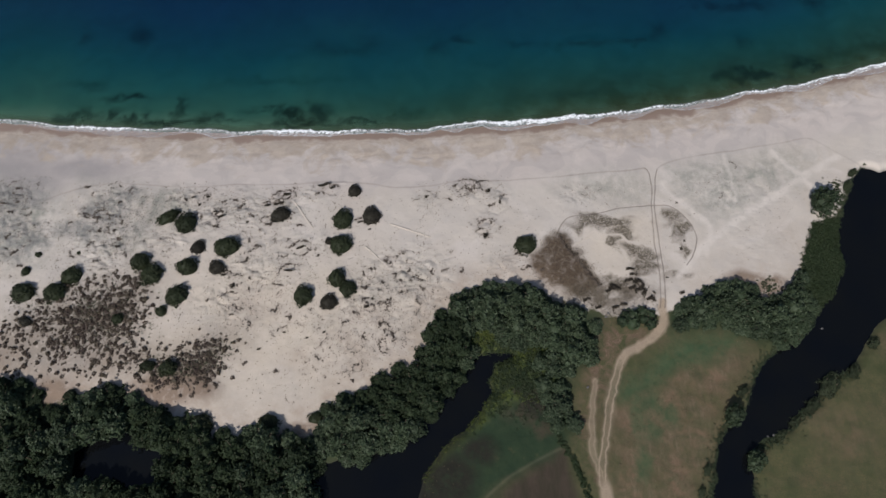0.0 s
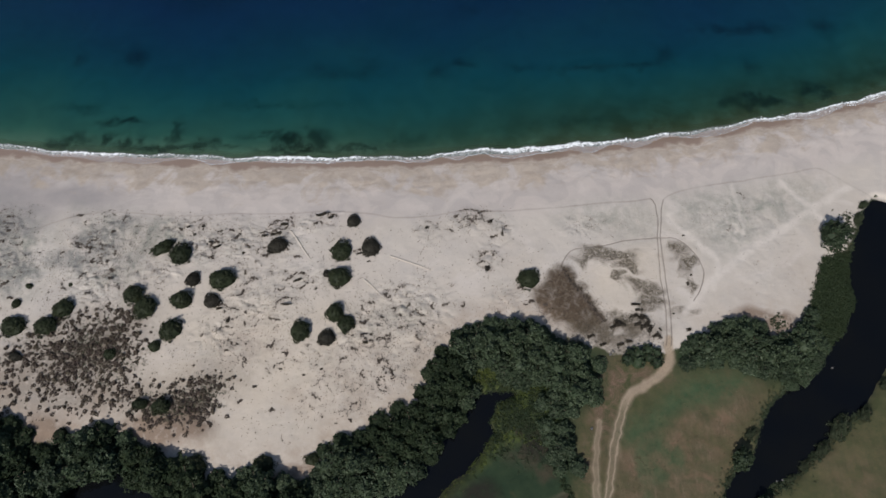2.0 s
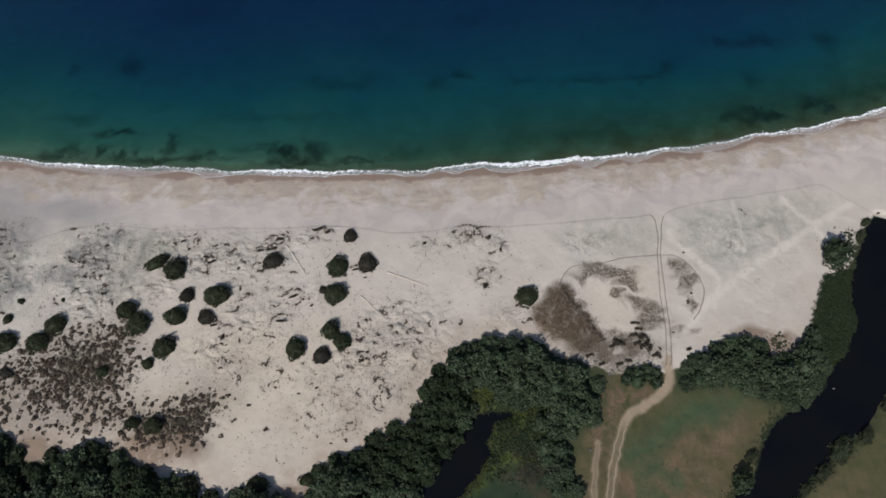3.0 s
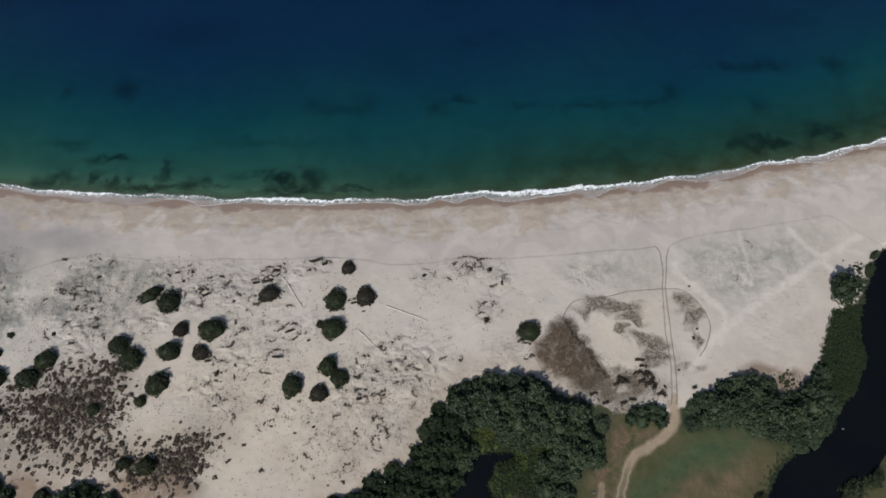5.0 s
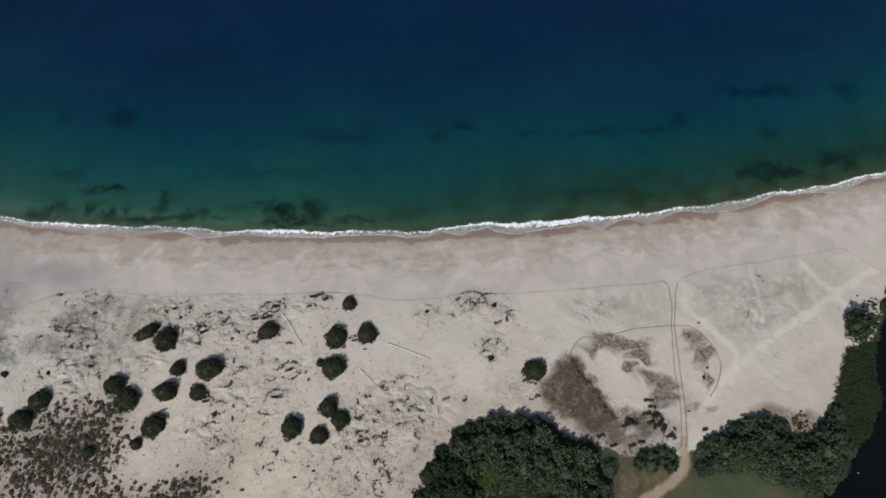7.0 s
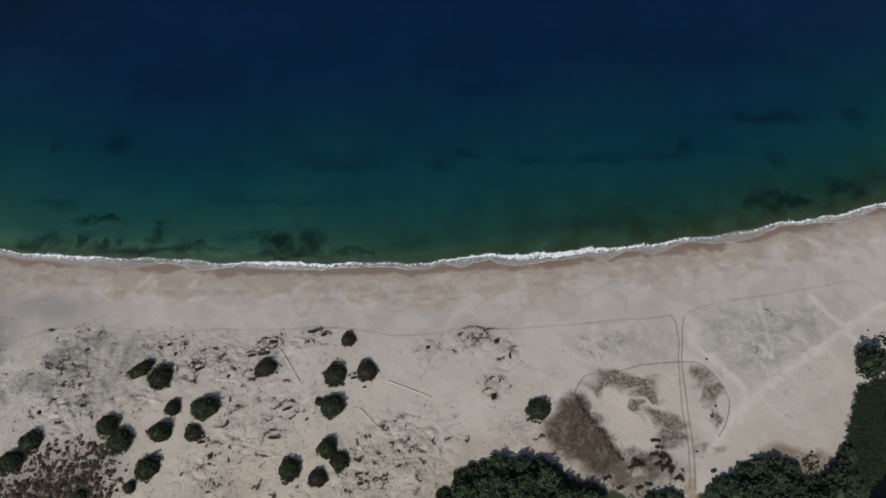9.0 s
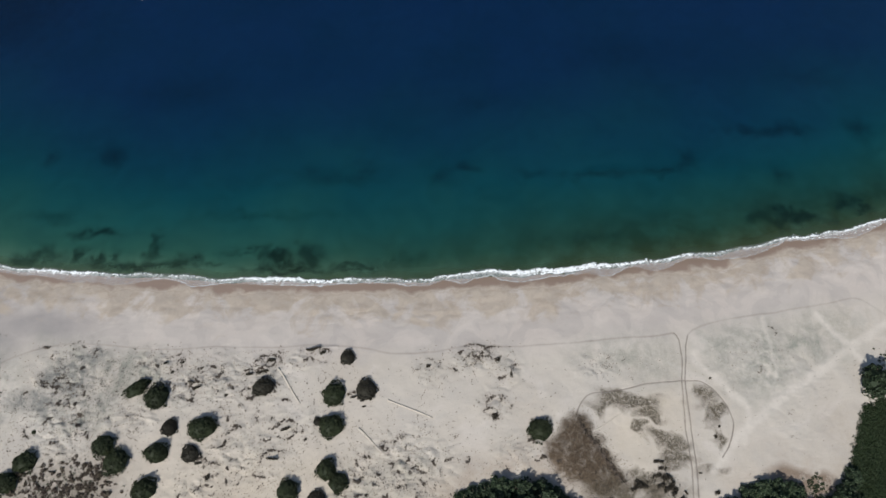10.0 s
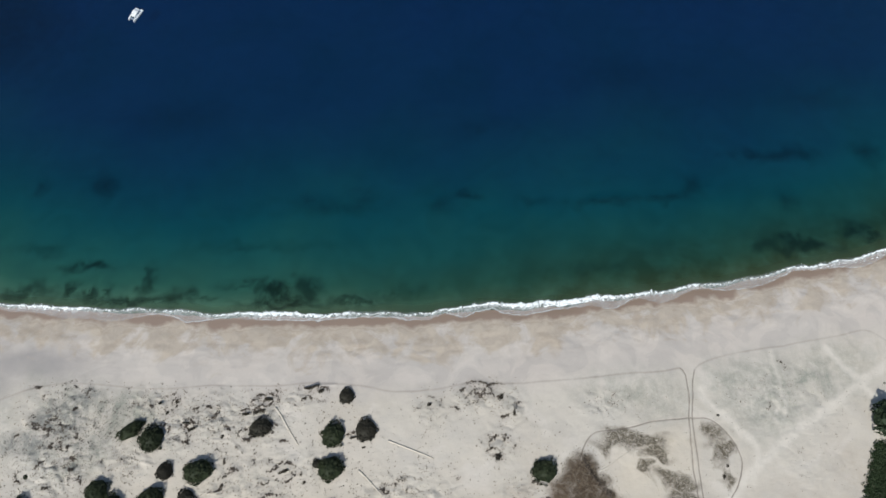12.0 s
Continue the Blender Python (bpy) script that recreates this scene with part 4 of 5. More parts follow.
road = np.maximum(road, np.maximum(0.8 * soft(0.16 - np.abs(rb - 0.42), 0.22), 0.45 * soft(0.75 - rb, 0.5)))
road = np.maximum(road, soft(1.3 - np.hypot(gx - 31.6, (gy - 13) * 0.35), 0.6))
road = np.maximum(road, 0.15 * soft(0.2 - distance_line(gx, gy, FIELD_PATH, False, 5), 0.4))
paint(ground, "road", road)

sea, sx, sy = sheet("sea", stretch(-140, 140, 1.0, 2500), np.concatenate([np.arange(98, 230, 0.7), 230 + np.cumsum(1.3 ** np.arange(1, 30))]), lambda x, y: 0.0 * x, SEA)
tagged(sea, "clear sea water, green inshore and deep blue further out", "sea", kind="structure")
paint(sea, "off", sy - shore(sx))
bed = np.zeros(sx.shape)
bx, by = warp(*warp(sx, sy, 6, 1.8), 2.5, 0.8)
for x, y, a, b, thick in SEAGRASS:
    if y > 128:
        bed = np.maximum(bed, thick * soft(1.1 - np.hypot((bx - x) / a, (by - y) / b), 0.9))
paint(sea, "bed", bed)


def flat_water(name, ring, z, label):
    """A level water sheet; it shows where the ground is cut below it."""
    p = np.array(ring)
    (x0, y0), (x1, y1) = p.min(0) - 1.5, p.max(0) + 1.5
    ob, _, _ = sheet(name, np.linspace(x0, x1, 24), np.linspace(y0, y1, 24), lambda x, y: z + 0.0 * x, RIVER_WATER)
    return tagged(ob, label, "water", kind="structure")


flat_water("river_water", RIVER, 0.25, "dark still river water between overgrown banks")
flat_water("channel_water", CHANNEL, 0.25, "dark still backwater channel beside reeds and trees")
flat_water("pond_water", POND_WEST, 0.25, "dark pond enclosed by trees")


# ---------------------------------------------------------------- surf


def surf():
    """Foam at the water's edge: a broken white crest, a thin streaked wash behind it and the bright rim where the wash ends on the sand."""
    xs = np.arange(-138, 138, 0.22)
    zero = 0 * xs
    reach = np.linspace(-3.0, 3.0, 37)  # metres seawards of the water's edge
    edge = shore(xs)
    crest = 0.25 + 0.8 * soft(50 - xs, 40) + 0.65 * value_noise(xs, zero, 27) + 0.30 * value_noise(xs, zero + 9, 8) + 0.10 * rough_noise(xs, zero + 13, 2.0, 2)
    second = crest - 0.9 - 0.35 * value_noise(xs, zero + 61, 12)
    lobe = 0.5 + 0.5 * np.sin(xs * 0.26 + 4.5 * value_noise(xs, zero + 5, 21))
    runup = crest - 0.9 - 1.9 * lobe * soft(value_noise(xs, zero + 33, 30) + 0.35, 0.9) - 0.22 * np.abs(rough_noise(xs, zero + 44, 3.2, 2))
    power = soft(value_noise(xs, zero + 23, 17) + 0.35 * np.exp(-((xs + 10) / 50) ** 2) + 0.25, 1.3) * (1 - 0.8 * np.exp(-((xs - 70) / 9) ** 2)) * (1 - 0.7 * np.exp(-((xs + 122) / 14) ** 2))
    thick = 0.14 + 0.34 * soft(value_noise(xs, zero + 71, 11), 1.0) * power
    runup = np.minimum(runup, -0.05 + 0.25 * value_noise(xs, zero + 17, 3))
    X = xs[:, None] + 0 * reach
    S = reach[None, :] + 0.20 * rough_noise(X, 1.5 * reach[None, :], 1.7, 3)
    Y = edge[:, None] + reach
    away = S - crest[:, None]
    line = np.exp(-np.where(away > 0, away / (1.1 * thick[:, None]), away / (1.7 * thick[:, None])) ** 2)
    late = np.exp(-((S - second[:, None]) / 0.17) ** 2) * soft(value_noise(xs, zero + 83, 19) - 0.05, 0.4)[:, None]
    spray = np.exp(-((away - 0.45) / 0.35) ** 2) * (rough_noise(X * 1.6, 0.5 * S, 0.7, 2) > 0.30) * power[:, None]
    D = (0.42 + 0.58 * power[:, None]) * line + 0.55 * late + 0.35 * spray
    wash = soft(S - runup[:, None], 0.25) * soft(0.15 - away, 0.5)
    rim = np.exp(-((S - runup[:, None] - 0.12) / 0.13) ** 2)
    near_crest = np.exp(-np.maximum(-away, 0) / 0.9)
    veil = wash * (0.16 + 0.44 * near_crest * (0.35 + 0.65 * power[:, None])) + 0.36 * rim * soft(value_noise(xs, zero + 91, 9) + 0.2, 0.6)[:, None]
    for q in (D, veil):
        q[:, 0] = 0
        q[:, -1] = 0
    Z = np.maximum(ground_height(X, Y), 0.0) + 0.04 + 0.12 * line
    me = bpy.data.meshes.new("surf_foam")
    n, k = X.shape
    i = (np.arange(n - 1)[:, None] * k + np.arange(k - 1)).ravel()
    me.from_pydata(np.stack([X, Y, Z], -1).reshape(-1, 3).tolist(), [], np.stack([i, i + k, i + k + 1, i + 1], -1).tolist())
    me.materials.append(FOAM)
    ob = tagged(new("surf_foam", me), "white breaking surf foam along the shoreline", "surf", kind="stuff")
    paint(ob, "froth", D)
    paint(ob, "veil", veil)
    me.polygons.foreach_set("use_smooth", np.ones(len(me.polygons), bool))


surf()

# ---------------------------------------------------------------- plants: shared builders


def mesh_of(name, verts, faces, mat, smooth=False):
    me = bpy.data.meshes.new(name)
    me.from_pydata(np.asarray(verts).tolist(), [], [list(map(int, f)) for f in faces])
    me.materials.append(mat)
    if smooth:
        me.polygons.foreach_set("use_smooth", np.ones(len(me.polygons), bool))
    me.update()
    return me


def quads_mesh(name, V, mat):
    """V: n x 4 x 3 leaf corners."""
    n = len(V)
    me = bpy.data.meshes.new(name)
    me.vertices.add(n * 4)
    me.vertices.foreach_set("co", V.astype(np.float32).ravel())
    me.loops.add(n * 4)
    me.loops.foreach_set("vertex_index", np.arange(n * 4, dtype=np.int32))
    me.polygons.add(n)
    me.polygons.foreach_set("loop_start", np.arange(n, dtype=np.int32) * 4)
    me.update(calc_edges=True)
    me.materials.append(mat)
    return me


def leaves(rs, centre, normal, size, slim=0.55, jitter=0.45):
    """Rhombic leaf sprays at the given places, facing roughly along the normals."""
    n = len(centre)
    nor = normal + rs.normal(0, jitter, (n, 3))
    nor /= np.linalg.norm(nor, axis=1)[:, None] + 1e-9
    a = np.cross(nor, rs.normal(0, 1, (n, 3)))
    a /= np.linalg.norm(a, axis=1)[:, None] + 1e-9
    b = np.cross(nor, a)
    s = (size * rs.uniform(0.6, 1.3, n))[:, None]
    a, b = a * s, b * s * slim
    return np.stack([centre - a, centre - b * 0.9, centre + a, centre + b], 1)


def sphere_dirs(rs, n, low=-0.2):
    d = rs.normal(0, 1, (int(n * 2.5) + 8, 3))
    d /= np.linalg.norm(d, axis=1)[:, None]
    return d[d[:, 2] > low][:n]


def limb_mesh(rs, name, height, radius, spread, limbs):
    """A tapered trunk with rising limbs, as tubes of six sides."""
    V, F = [], []

    def tube(points, r0, r1):
        base = len(V)
        for k, p in enumerate(points):
            r = r0 + (r1 - r0) * k / (len(points) - 1)
            for j in range(6):
                V.append((p[0] + r * math.cos(j * math.pi / 3), p[1] + r * math.sin(j * math.pi / 3), p[2]))
        for k in range(len(points) - 1):
            for j in range(6):
                a, b = base + k * 6 + j, base + k * 6 + (j + 1) % 6
                F.append((a, b, b + 6, a + 6))

    bend = rs.uniform(-0.3, 0.3, 2)
    trunk = [(bend[0] * t * t, bend[1] * t * t, -0.3 + t * (height * 0.75 + 0.3)) for t in np.linspace(0, 1, 5)]
    tube(trunk, radius, radius * 0.35)
    for k in range(limbs):
        a, t0 = 2 * math.pi * k / limbs + rs.uniform(-0.4, 0.4), rs.uniform(0.3, 0.7)
        s = np.array([bend[0] * t0 * t0, bend[1] * t0 * t0, t0 * height * 0.75])
        e = np.array([math.cos(a) * spread * 0.7, math.sin(a) * spread * 0.7, height * rs.uniform(0.6, 0.9)])
        tube([s, s * 0.5 + e * 0.5 + np.array([0, 0, 0.15 * height]) * 0.5, e], radius * 0.4, radius * 0.12)
    return mesh_of(name, V, F, BARK, True)


def crown_points(rs, radius, height, blobs, per, blob_size, base=0.25, reach=(0.6, 0.98), ragged=0.0):
    """Places and outward directions of leaf sprays on many lobes that fill a crown."""
    P, N = [], []
    d = sphere_dirs(rs, blobs, -0.15)
    lobe = rs.uniform(0, 6.28, 3)
    for q in d:
        a = math.atan2(q[1], q[0])
        wobble = 1 + ragged * (0.6 * math.sin(2 * a + lobe[0]) + 0.5 * math.sin(3 * a + lobe[1]) + 0.4 * math.sin(5 * a + lobe[2]))
        c = q * np.array([radius, radius, height * (1 - base)]) * rs.uniform(*reach) * np.array([wobble, wobble, 1])
        c[2] += height * base
        r = blob_size * rs.uniform(0.7, 1.25)
        s = sphere_dirs(rs, per, -0.3)
        P.append(c + s * r * rs.uniform(0.75, 1.08, (len(s), 1)))
        N.append(s * 0.75 + q * 0.25 + np.array([0, 0, 0.25]))
    return np.concatenate(P), np.concatenate(N)


def lump(rs, radius, height, z0, rough=0.15):
    """The dark heart of a crown: a lumpy closed dome."""
    V, F = [], []
    rings, seg = 6, 12
    for i in range(rings):
        e = i / (rings - 1) * math.pi / 2
        for j in range(seg):
            r = radius * math.cos(e) * (1 + rs.uniform(-rough, rough))
            V.append((r * math.cos(j * 2 * math.pi / seg), r * math.sin(j * 2 * math.pi / seg), z0 + height * math.sin(e)))
    for i in range(rings - 1):
        for j in range(seg):
            a, b = i * seg + j, i * seg + (j + 1) % seg
            F.append((a, b, b + seg, a + seg))
    return V, F


def add_part(name, me, parent, label=""):
    ob = new(name, me)
    ob.parent = parent
    if label:
        tagged(ob, label)
    return ob


def crown_mesh(rs, name, radius, height, blobs, per, blob_size, leaf, mat, base=0.25, heart=0.72, reach=(0.6, 0.98), ragged=0.06, jitter=0.45):
    P, N = crown_points(rs, radius, height, blobs, per, blob_size, base, reach, ragged)
    Q = leaves(rs, P, N, leaf, 0.55, jitter)
    V, F = lump(rs, radius * heart, height * (1 - base) * heart, height * base * 0.8)
    n = len(Q) * 4
    allv = np.concatenate([Q.reshape(-1, 3), np.array(V)])
    faces = np.arange(n).reshape(-1, 4).tolist() + [[a + n for a in f] for f in F]
    return mesh_of(name, allv, faces, mat)


def tree(rs, name, radius, height, mat, label, category, blobs=88, per=17, leaf=0.31, base=0.22):
    """A thing with its base at the origin: trunk with limbs, and a crown."""
    top = tagged(new(name), label, category)
    add_part("trunk", limb_mesh(rs, "trunk", height, 0.05 * radius + 0.06, radius, 5), top)
    add_part("crown", crown_mesh(rs, "crown", radius, height, blobs, per, radius * 0.19, leaf, mat, base, 0.78, (0.6, 1.0), 0.10, 0.75), top)
    return top


def put_thing(made, x, y, turn, size, squash=1.0, high=1.0, sink=0.0):
    m = pose(x, y, level(x, y) - sink, 0, 0, turn) @ Matrix.Diagonal((size, size * squash, size * high, 1))
    return m


def place_copy(made, m):
    """A copy at m with its scale."""
    loc, rot, sc = m.decompose()
    c = copy_thing(made, Matrix.LocRotScale(loc, rot, None))
    c.scale = sc
    return c


def fill(ring, spacing, rs, holes=(), margin=0.0, clear=0.3):
    """Uneven places inside a region, no two closer than about the spacing."""
    p = np.array(ring)
    (x0, y0), (x1, y1) = p.min(0), p.max(0)
    n = int((x1 - x0) * (y1 - y0) / spacing ** 2 * 12)
    c = rs.uniform((x0, y0), (x1, y1), (n, 2))
    ok = signed(c[:, 0], c[:, 1], ring) > margin
    for h in holes:
        ok &= signed(c[:, 0], c[:, 1], h) < -clear
    kept = []
    for q in c[ok]:
        if all((q[0] - a) ** 2 + (q[1] - b) ** 2 > spacing ** 2 for a, b in kept[-400:]):
            kept.append(tuple(q))
    return kept


# ---------------------------------------------------------------- woods
rs = np.random.RandomState(11)
CLEARINGS = [[(x + 3.4 * math.cos(q), y + 2.6 * math.sin(q)) for q in np.arange(0, 6.2, 0.5)] for x, y in CLEARING_SPOTS]
WOOD_LABEL = "dense green broadleaf tree in the riverside wood"
broad = [tree(rs, "tree", 2.6, 4.9 + 0.4 * k, LEAF_WOOD, WOOD_LABEL, "tree") for k in range(4)]
olive = [tree(rs, "tree", 2.6, 4.4 + 0.4 * k, LEAF_SHADED, "olive-green leafy tree beside the dark backwater, shade put into its leaf colour", "tree") for k in range(2)]
for ob in broad + olive:
    tagged(ob, group="riverside wood")
used = set()


def plant(models, key, x, y, turn, size, squash=1.0, high=1.0, sink=0.1):
    """The model itself at its first place, copies after that."""
    made = models[key % len(models)]
    m = put_thing(made, x, y, turn, size, squash, high, sink)
    if made.name in used:
        return place_copy(made, m)
    used.add(made.name)
    made.matrix_basis = m
    return made


for ring, spacing, holes, margin in ((WOOD_WEST, 3.3, (POND_WEST,), 0.5), (WOOD_MIDDLE, 2.5, (CHANNEL, *CLEARINGS), 0.4), (WOOD_EAST, 2.45, (RIVER,), 0.4)):
    for k, (x, y) in enumerate(fill(ring, spacing, rs, holes, margin, 1.7 if ring is WOOD_WEST else 0.3)):
        d = float(distance_line(np.array([x]), np.array([y]), ring, True)[0])
        size = rs.uniform(0.82, 1.2) * min(1.0, 0.66 + 0.12 * d) * (1.2 if ring is WOOD_WEST else 1.0)
        # crowns that get the leaves with shade painted in
        shaded = ring is WOOD_MIDDLE and x < 3 and not (x < -5 and y < 31) or ring is WOOD_WEST and rs.rand() < 0.8
        plant(olive if shaded else broad, rs.randint(4), x, y, rs.uniform(0, 360), size, rs.uniform(0.85, 1.1), rs.uniform(0.85, 1.02) * min(1.0, 0.48 + 0.13 * d))

grey = [tree(rs, "bank_tree", 3.0, 4.2, LEAF_GREY, "grey-green willow shrub on the river bank", "tree", leaf=0.24)]
for k, (x, y, wide) in enumerate(BANK_TREES):
    plant(broad if k in (0, 3, 4) else grey, k, x, y, rs.uniform(20, 70), wide / 6.2, 0.85 if k in (0, 3, 4) else 0.65, 0.9 if k in (0, 3, 4) else 0.5)
low = [tree(rs, "thicket_shrub", 1.6, 2.4, LEAF_WOOD, "dark green shrub in a roadside thicket", "shrub", 14, 34, 0.2)]
for x, y in fill(THICKET, 1.5, rs):
    plant(low, 0, x, y, rs.uniform(0, 360), rs.uniform(0.8, 1.15))

# ---------------------------------------------------------------- dune bushes


def bush(rs, radius, height, mat=LEAF_JUNIPER, label="dense dark green rounded juniper bush on dune sand"):
    top = tagged(new("juniper_bush"), label, "bush", "dune bushes")
    add_part("stem", limb_mesh(rs, "stem", height * 0.7, 0.12, radius * 0.7, 4), top)
    add_part("crown", crown_mesh(rs, "crown", radius, height, 190, 24, radius * 0.095, 0.105, mat, 0.04, 0.88, (0.80, 0.99), 0.22, 0.55), top)
    return top


bushes = [bush(rs, 2.5, 2.5 + 0.12 * k) for k in range(7)]
browned = [bush(rs, 2.5, 2.1 + 0.2 * k, LEAF_BROWN_JUNIPER, "half-dead brown-grey juniper bush on dune sand") for k in range(2)]
for k, (x, y, wide, flat) in enumerate(BUSHES):
    x, y = x - 0.06 * wide, y - 0.10 * wide
    plant(browned if k in (2, 7, 14, 16, 18, 22, 27, 29) else bushes, k, x, y, rs.uniform(-20, 20) + (40 if k == 0 else 0), wide / (4.5 if k == 0 else 5.15), 0.5 if k == 0 else min(1.05, flat + 0.1), rs.uniform(0.75, 1.0))

# ---------------------------------------------------------------- low growth as stuff


def tuft_template(rs, n, size, rise):
    d = sphere_dirs(rs, n, 0.0)
    n = len(d)
    P = d * np.array([0.5, 0.5, rise]) * rs.uniform(0.6, 1.0, (n, 1))
    return leaves(rs, P, d + np.array([0, 0, 0.4]), size)


def scatter(name, places, sizes, templates, mat, label, category, rs, sink=0.05):
    """Many small tufts joined into one mesh."""
    P = np.array(places)
    z = ground_height(P[:, 0], P[:, 1]) - sink
    out = []
    for (x, y), h, s in zip(P, z, sizes):
        t = templates[rs.randint(len(templates))]
        a = rs.uniform(0, 2 * math.pi)
        R = np.array([[math.cos(a), -math.sin(a), 0], [math.sin(a), math.cos(a), 0], [0, 0, 1]]) * s
        out.append(t @ R.T + np.array([x, y, h]))
    return tagged(new(name, quads_mesh(name, np.concatenate(out), mat)), label, category, kind="stuff")


def sprinkle(rs, n, ring, density=None, soft_edge=4.0):
    """n places in a region, thinning out at its edge."""
    p = np.array(ring)
    (x0, y0), (x1, y1) = p.min(0) - soft_edge, p.max(0) + soft_edge
    c = rs.uniform((x0, y0), (x1, y1), (n, 2))
    k = soft(signed(c[:, 0], c[:, 1], ring), soft_edge)
    if density is not None:
        k = k * density(c[:, 0], c[:, 1])
    return c[rs.rand(n) < k]


round_tufts = [tuft_template(rs, 30, 0.19, 0.34) for _ in range(4)]
fine_tufts = [tuft_template(rs, 22, 0.25, 0.5) for _ in range(6)]
thin_tufts = [tuft_template(rs, 12, 0.17, 0.5) for _ in range(4)]


def dry_land(x, y):
    return np.where((signed(x, y, INLAND) < -1) & (shore(x) - y > 16), 1.0, 0.0)


heath = sprinkle(rs, 5200, HEATH, lambda x, y: dry_land(x, y) * (0.35 + 0.65 * soft(rough_noise(x, y, 7), 0.6)))
dense = sprinkle(rs, 2900, HEATH_DENSE, None, 6)
south = sprinkle(rs, 1500, HEATH_SOUTH, dry_land, 4)
heath_shrubs = []
for _ in range(6):
    one = tagged(new("heath_shrub"), "low rounded brown heath shrub on dune sand", "shrub", "heath shrubs")
    add_part("stem", limb_mesh(rs, "stem", 0.4, 0.035, 0.4, 4), one)
    add_part("crown", crown_mesh(rs, "crown", 0.55, 0.55, 14, 12, 0.17, 0.12, LEAF_HEATH, 0.05, 0.7, (0.5, 0.95), 0.15), one)
    heath_shrubs.append(one)
for k, (x, y) in enumerate(fill(HEATH, 2.7, rs)[:230]):
    if dry_land(np.array([x]), np.array([y]))[0] > 0:
        plant(heath_shrubs, k, x, y, rs.uniform(0, 360), rs.uniform(0.8, 1.35), rs.uniform(0.8, 1.1), 1.0, 0.03)
P = np.concatenate([heath, dense, south])
scatter("heath_shrubs", P, 0.35 + 1.0 * rs.rand(len(P)) ** 1.6, round_tufts, LEAF_HEATH, "low brown-grey heath shrubs scattered on dune sand", "shrubs", rs)
P = np.concatenate([rs.normal(q, sd, (n, 2)) for q, sd, n in (((-62, 43), (4, 1.4), 320), ((-56, 43.6), (3, 1.6), 260), ((-52, 46.5), (2, 1.5), 160), ((-80, 58), (6, 4), 900), ((-76, 52), (5, 2.5), 300), ((-97, 60), (4, 2.5), 160))])
scatter("heath_grass", P, rs.uniform(0.2, 0.65, len(P)), thin_tufts, LEAF_OLIVE, "low grey-olive grass between the heath shrubs", "grass", rs)
spots, sizes = [], []
for x, y, a, b, dens in SCRUB_ZONES:
    # hummocks, each with an arc of plants on its crown and stray ones round it
    for _ in range(int(dens * a * b * 0.72)):
        hx, hy = rs.normal(0, 0.55, 2) * (a, b) + (x, y)
        n, r = rs.randint(8, 34), rs.uniform(0.4, 1.4)
        turn, span = rs.uniform(0, 2 * math.pi), rs.uniform(0.6, 2.6)
        ang = turn + rs.uniform(-0.5, 0.5, n) * span
        c = np.stack([hx + 1.4 * r * np.cos(ang), hy + r * np.sin(ang)], 1) + rs.normal(0, 0.16, (n, 2))
        spots.append(c)
        sizes.append(rs.uniform(0.12, 0.44, n) * (0.85 + 0.4 * (n > 24)))
    c = rs.normal(0, 0.6, (int(dens * a * b * 12), 2)) * (a, b) + (x, y)
    spots.append(c)
    sizes.append(rs.uniform(0.10, 0.34, len(c)))
for x, y, a, b in SMALL_SHRUBS + [(6, 87.5, 4.0, 2), (10.5, 87.6, 3.0, 2), (8.5, 85.6, 2.6, 2), (10.5, 76.5, 2.6, 2), (9, 74.6, 1.8, 2)]:
    if a > 1.2 and not 30 < x < 56:
        n, turn = int(26 * a), rs.uniform(0.9, 2.2)
        ang = turn + rs.uniform(-1.3, 1.3, n)
        c = np.stack([x + 0.9 * a * np.cos(ang), y - 0.3 + 0.7 * a * np.sin(ang)], 1) + rs.normal(0, 0.16, (n, 2))
        spots.append(c)
        sizes.append(rs.uniform(0.2, 0.55, n) * np.cos((ang - turn) * 0.9).clip(0.3))
c = np.concatenate([rs.normal((-70, 84), (5, 3), (420, 2)), rs.normal((-80, 77), (5, 3.5), (420, 2))])
spots.append(c)
sizes.append(rs.uniform(0.10, 0.32, len(c)))
DUNES = [(-122, 90), (-90, 88), (-30, 86), (25, 84), (45, 84), (80, 90), (95, 86), (75, 62), (20, 62), (0, 58), (-10, 44), (-30, 36), (-50, 38), (-75, 66), (-122, 66)]
c = sprinkle(rs, 15000, DUNES, lambda x, y: dry_land(x, y) * (0.08 + 0.92 * soft(rough_noise(x, y, 9) - 0.32, 0.5)) * np.where(x > 22, 0.25, np.where(x > -4, 0.35, 0.85)) * np.where((y < 52) & (x > -52), 0.22, 1))
spots.append(c)
sizes.append(0.09 + 0.34 * rs.rand(len(c)) ** 1.7)
P, S = np.concatenate(spots), np.concatenate(sizes)
S = S * np.where(P[:, 0] > 40, 0.6, 0.88)
k = (dry_land(P[:, 0], P[:, 1]) > 0) & (np.minimum.reduce([distance_line(P[:, 0], P[:, 1], q) for q in (RUT_A, RUT_B, LOOP)]) > 0.5)
cell, bins = 0.5, (520, 220)
H, _, _ = np.histogram2d(P[k][:, 0], P[k][:, 1], bins, ((-130, 130), (10, 120)), weights=S[k])
for _ in range(2):
    H = (H + np.roll(H, 1, 0) + np.roll(H, -1, 0) + np.roll(H, 1, 1) + np.roll(H, -1, 1)) / 5
ix, iy = np.clip(((gx + 130) / cell).astype(int), 0, 519), np.clip(((gy - 10) / cell).astype(int), 0, 219)
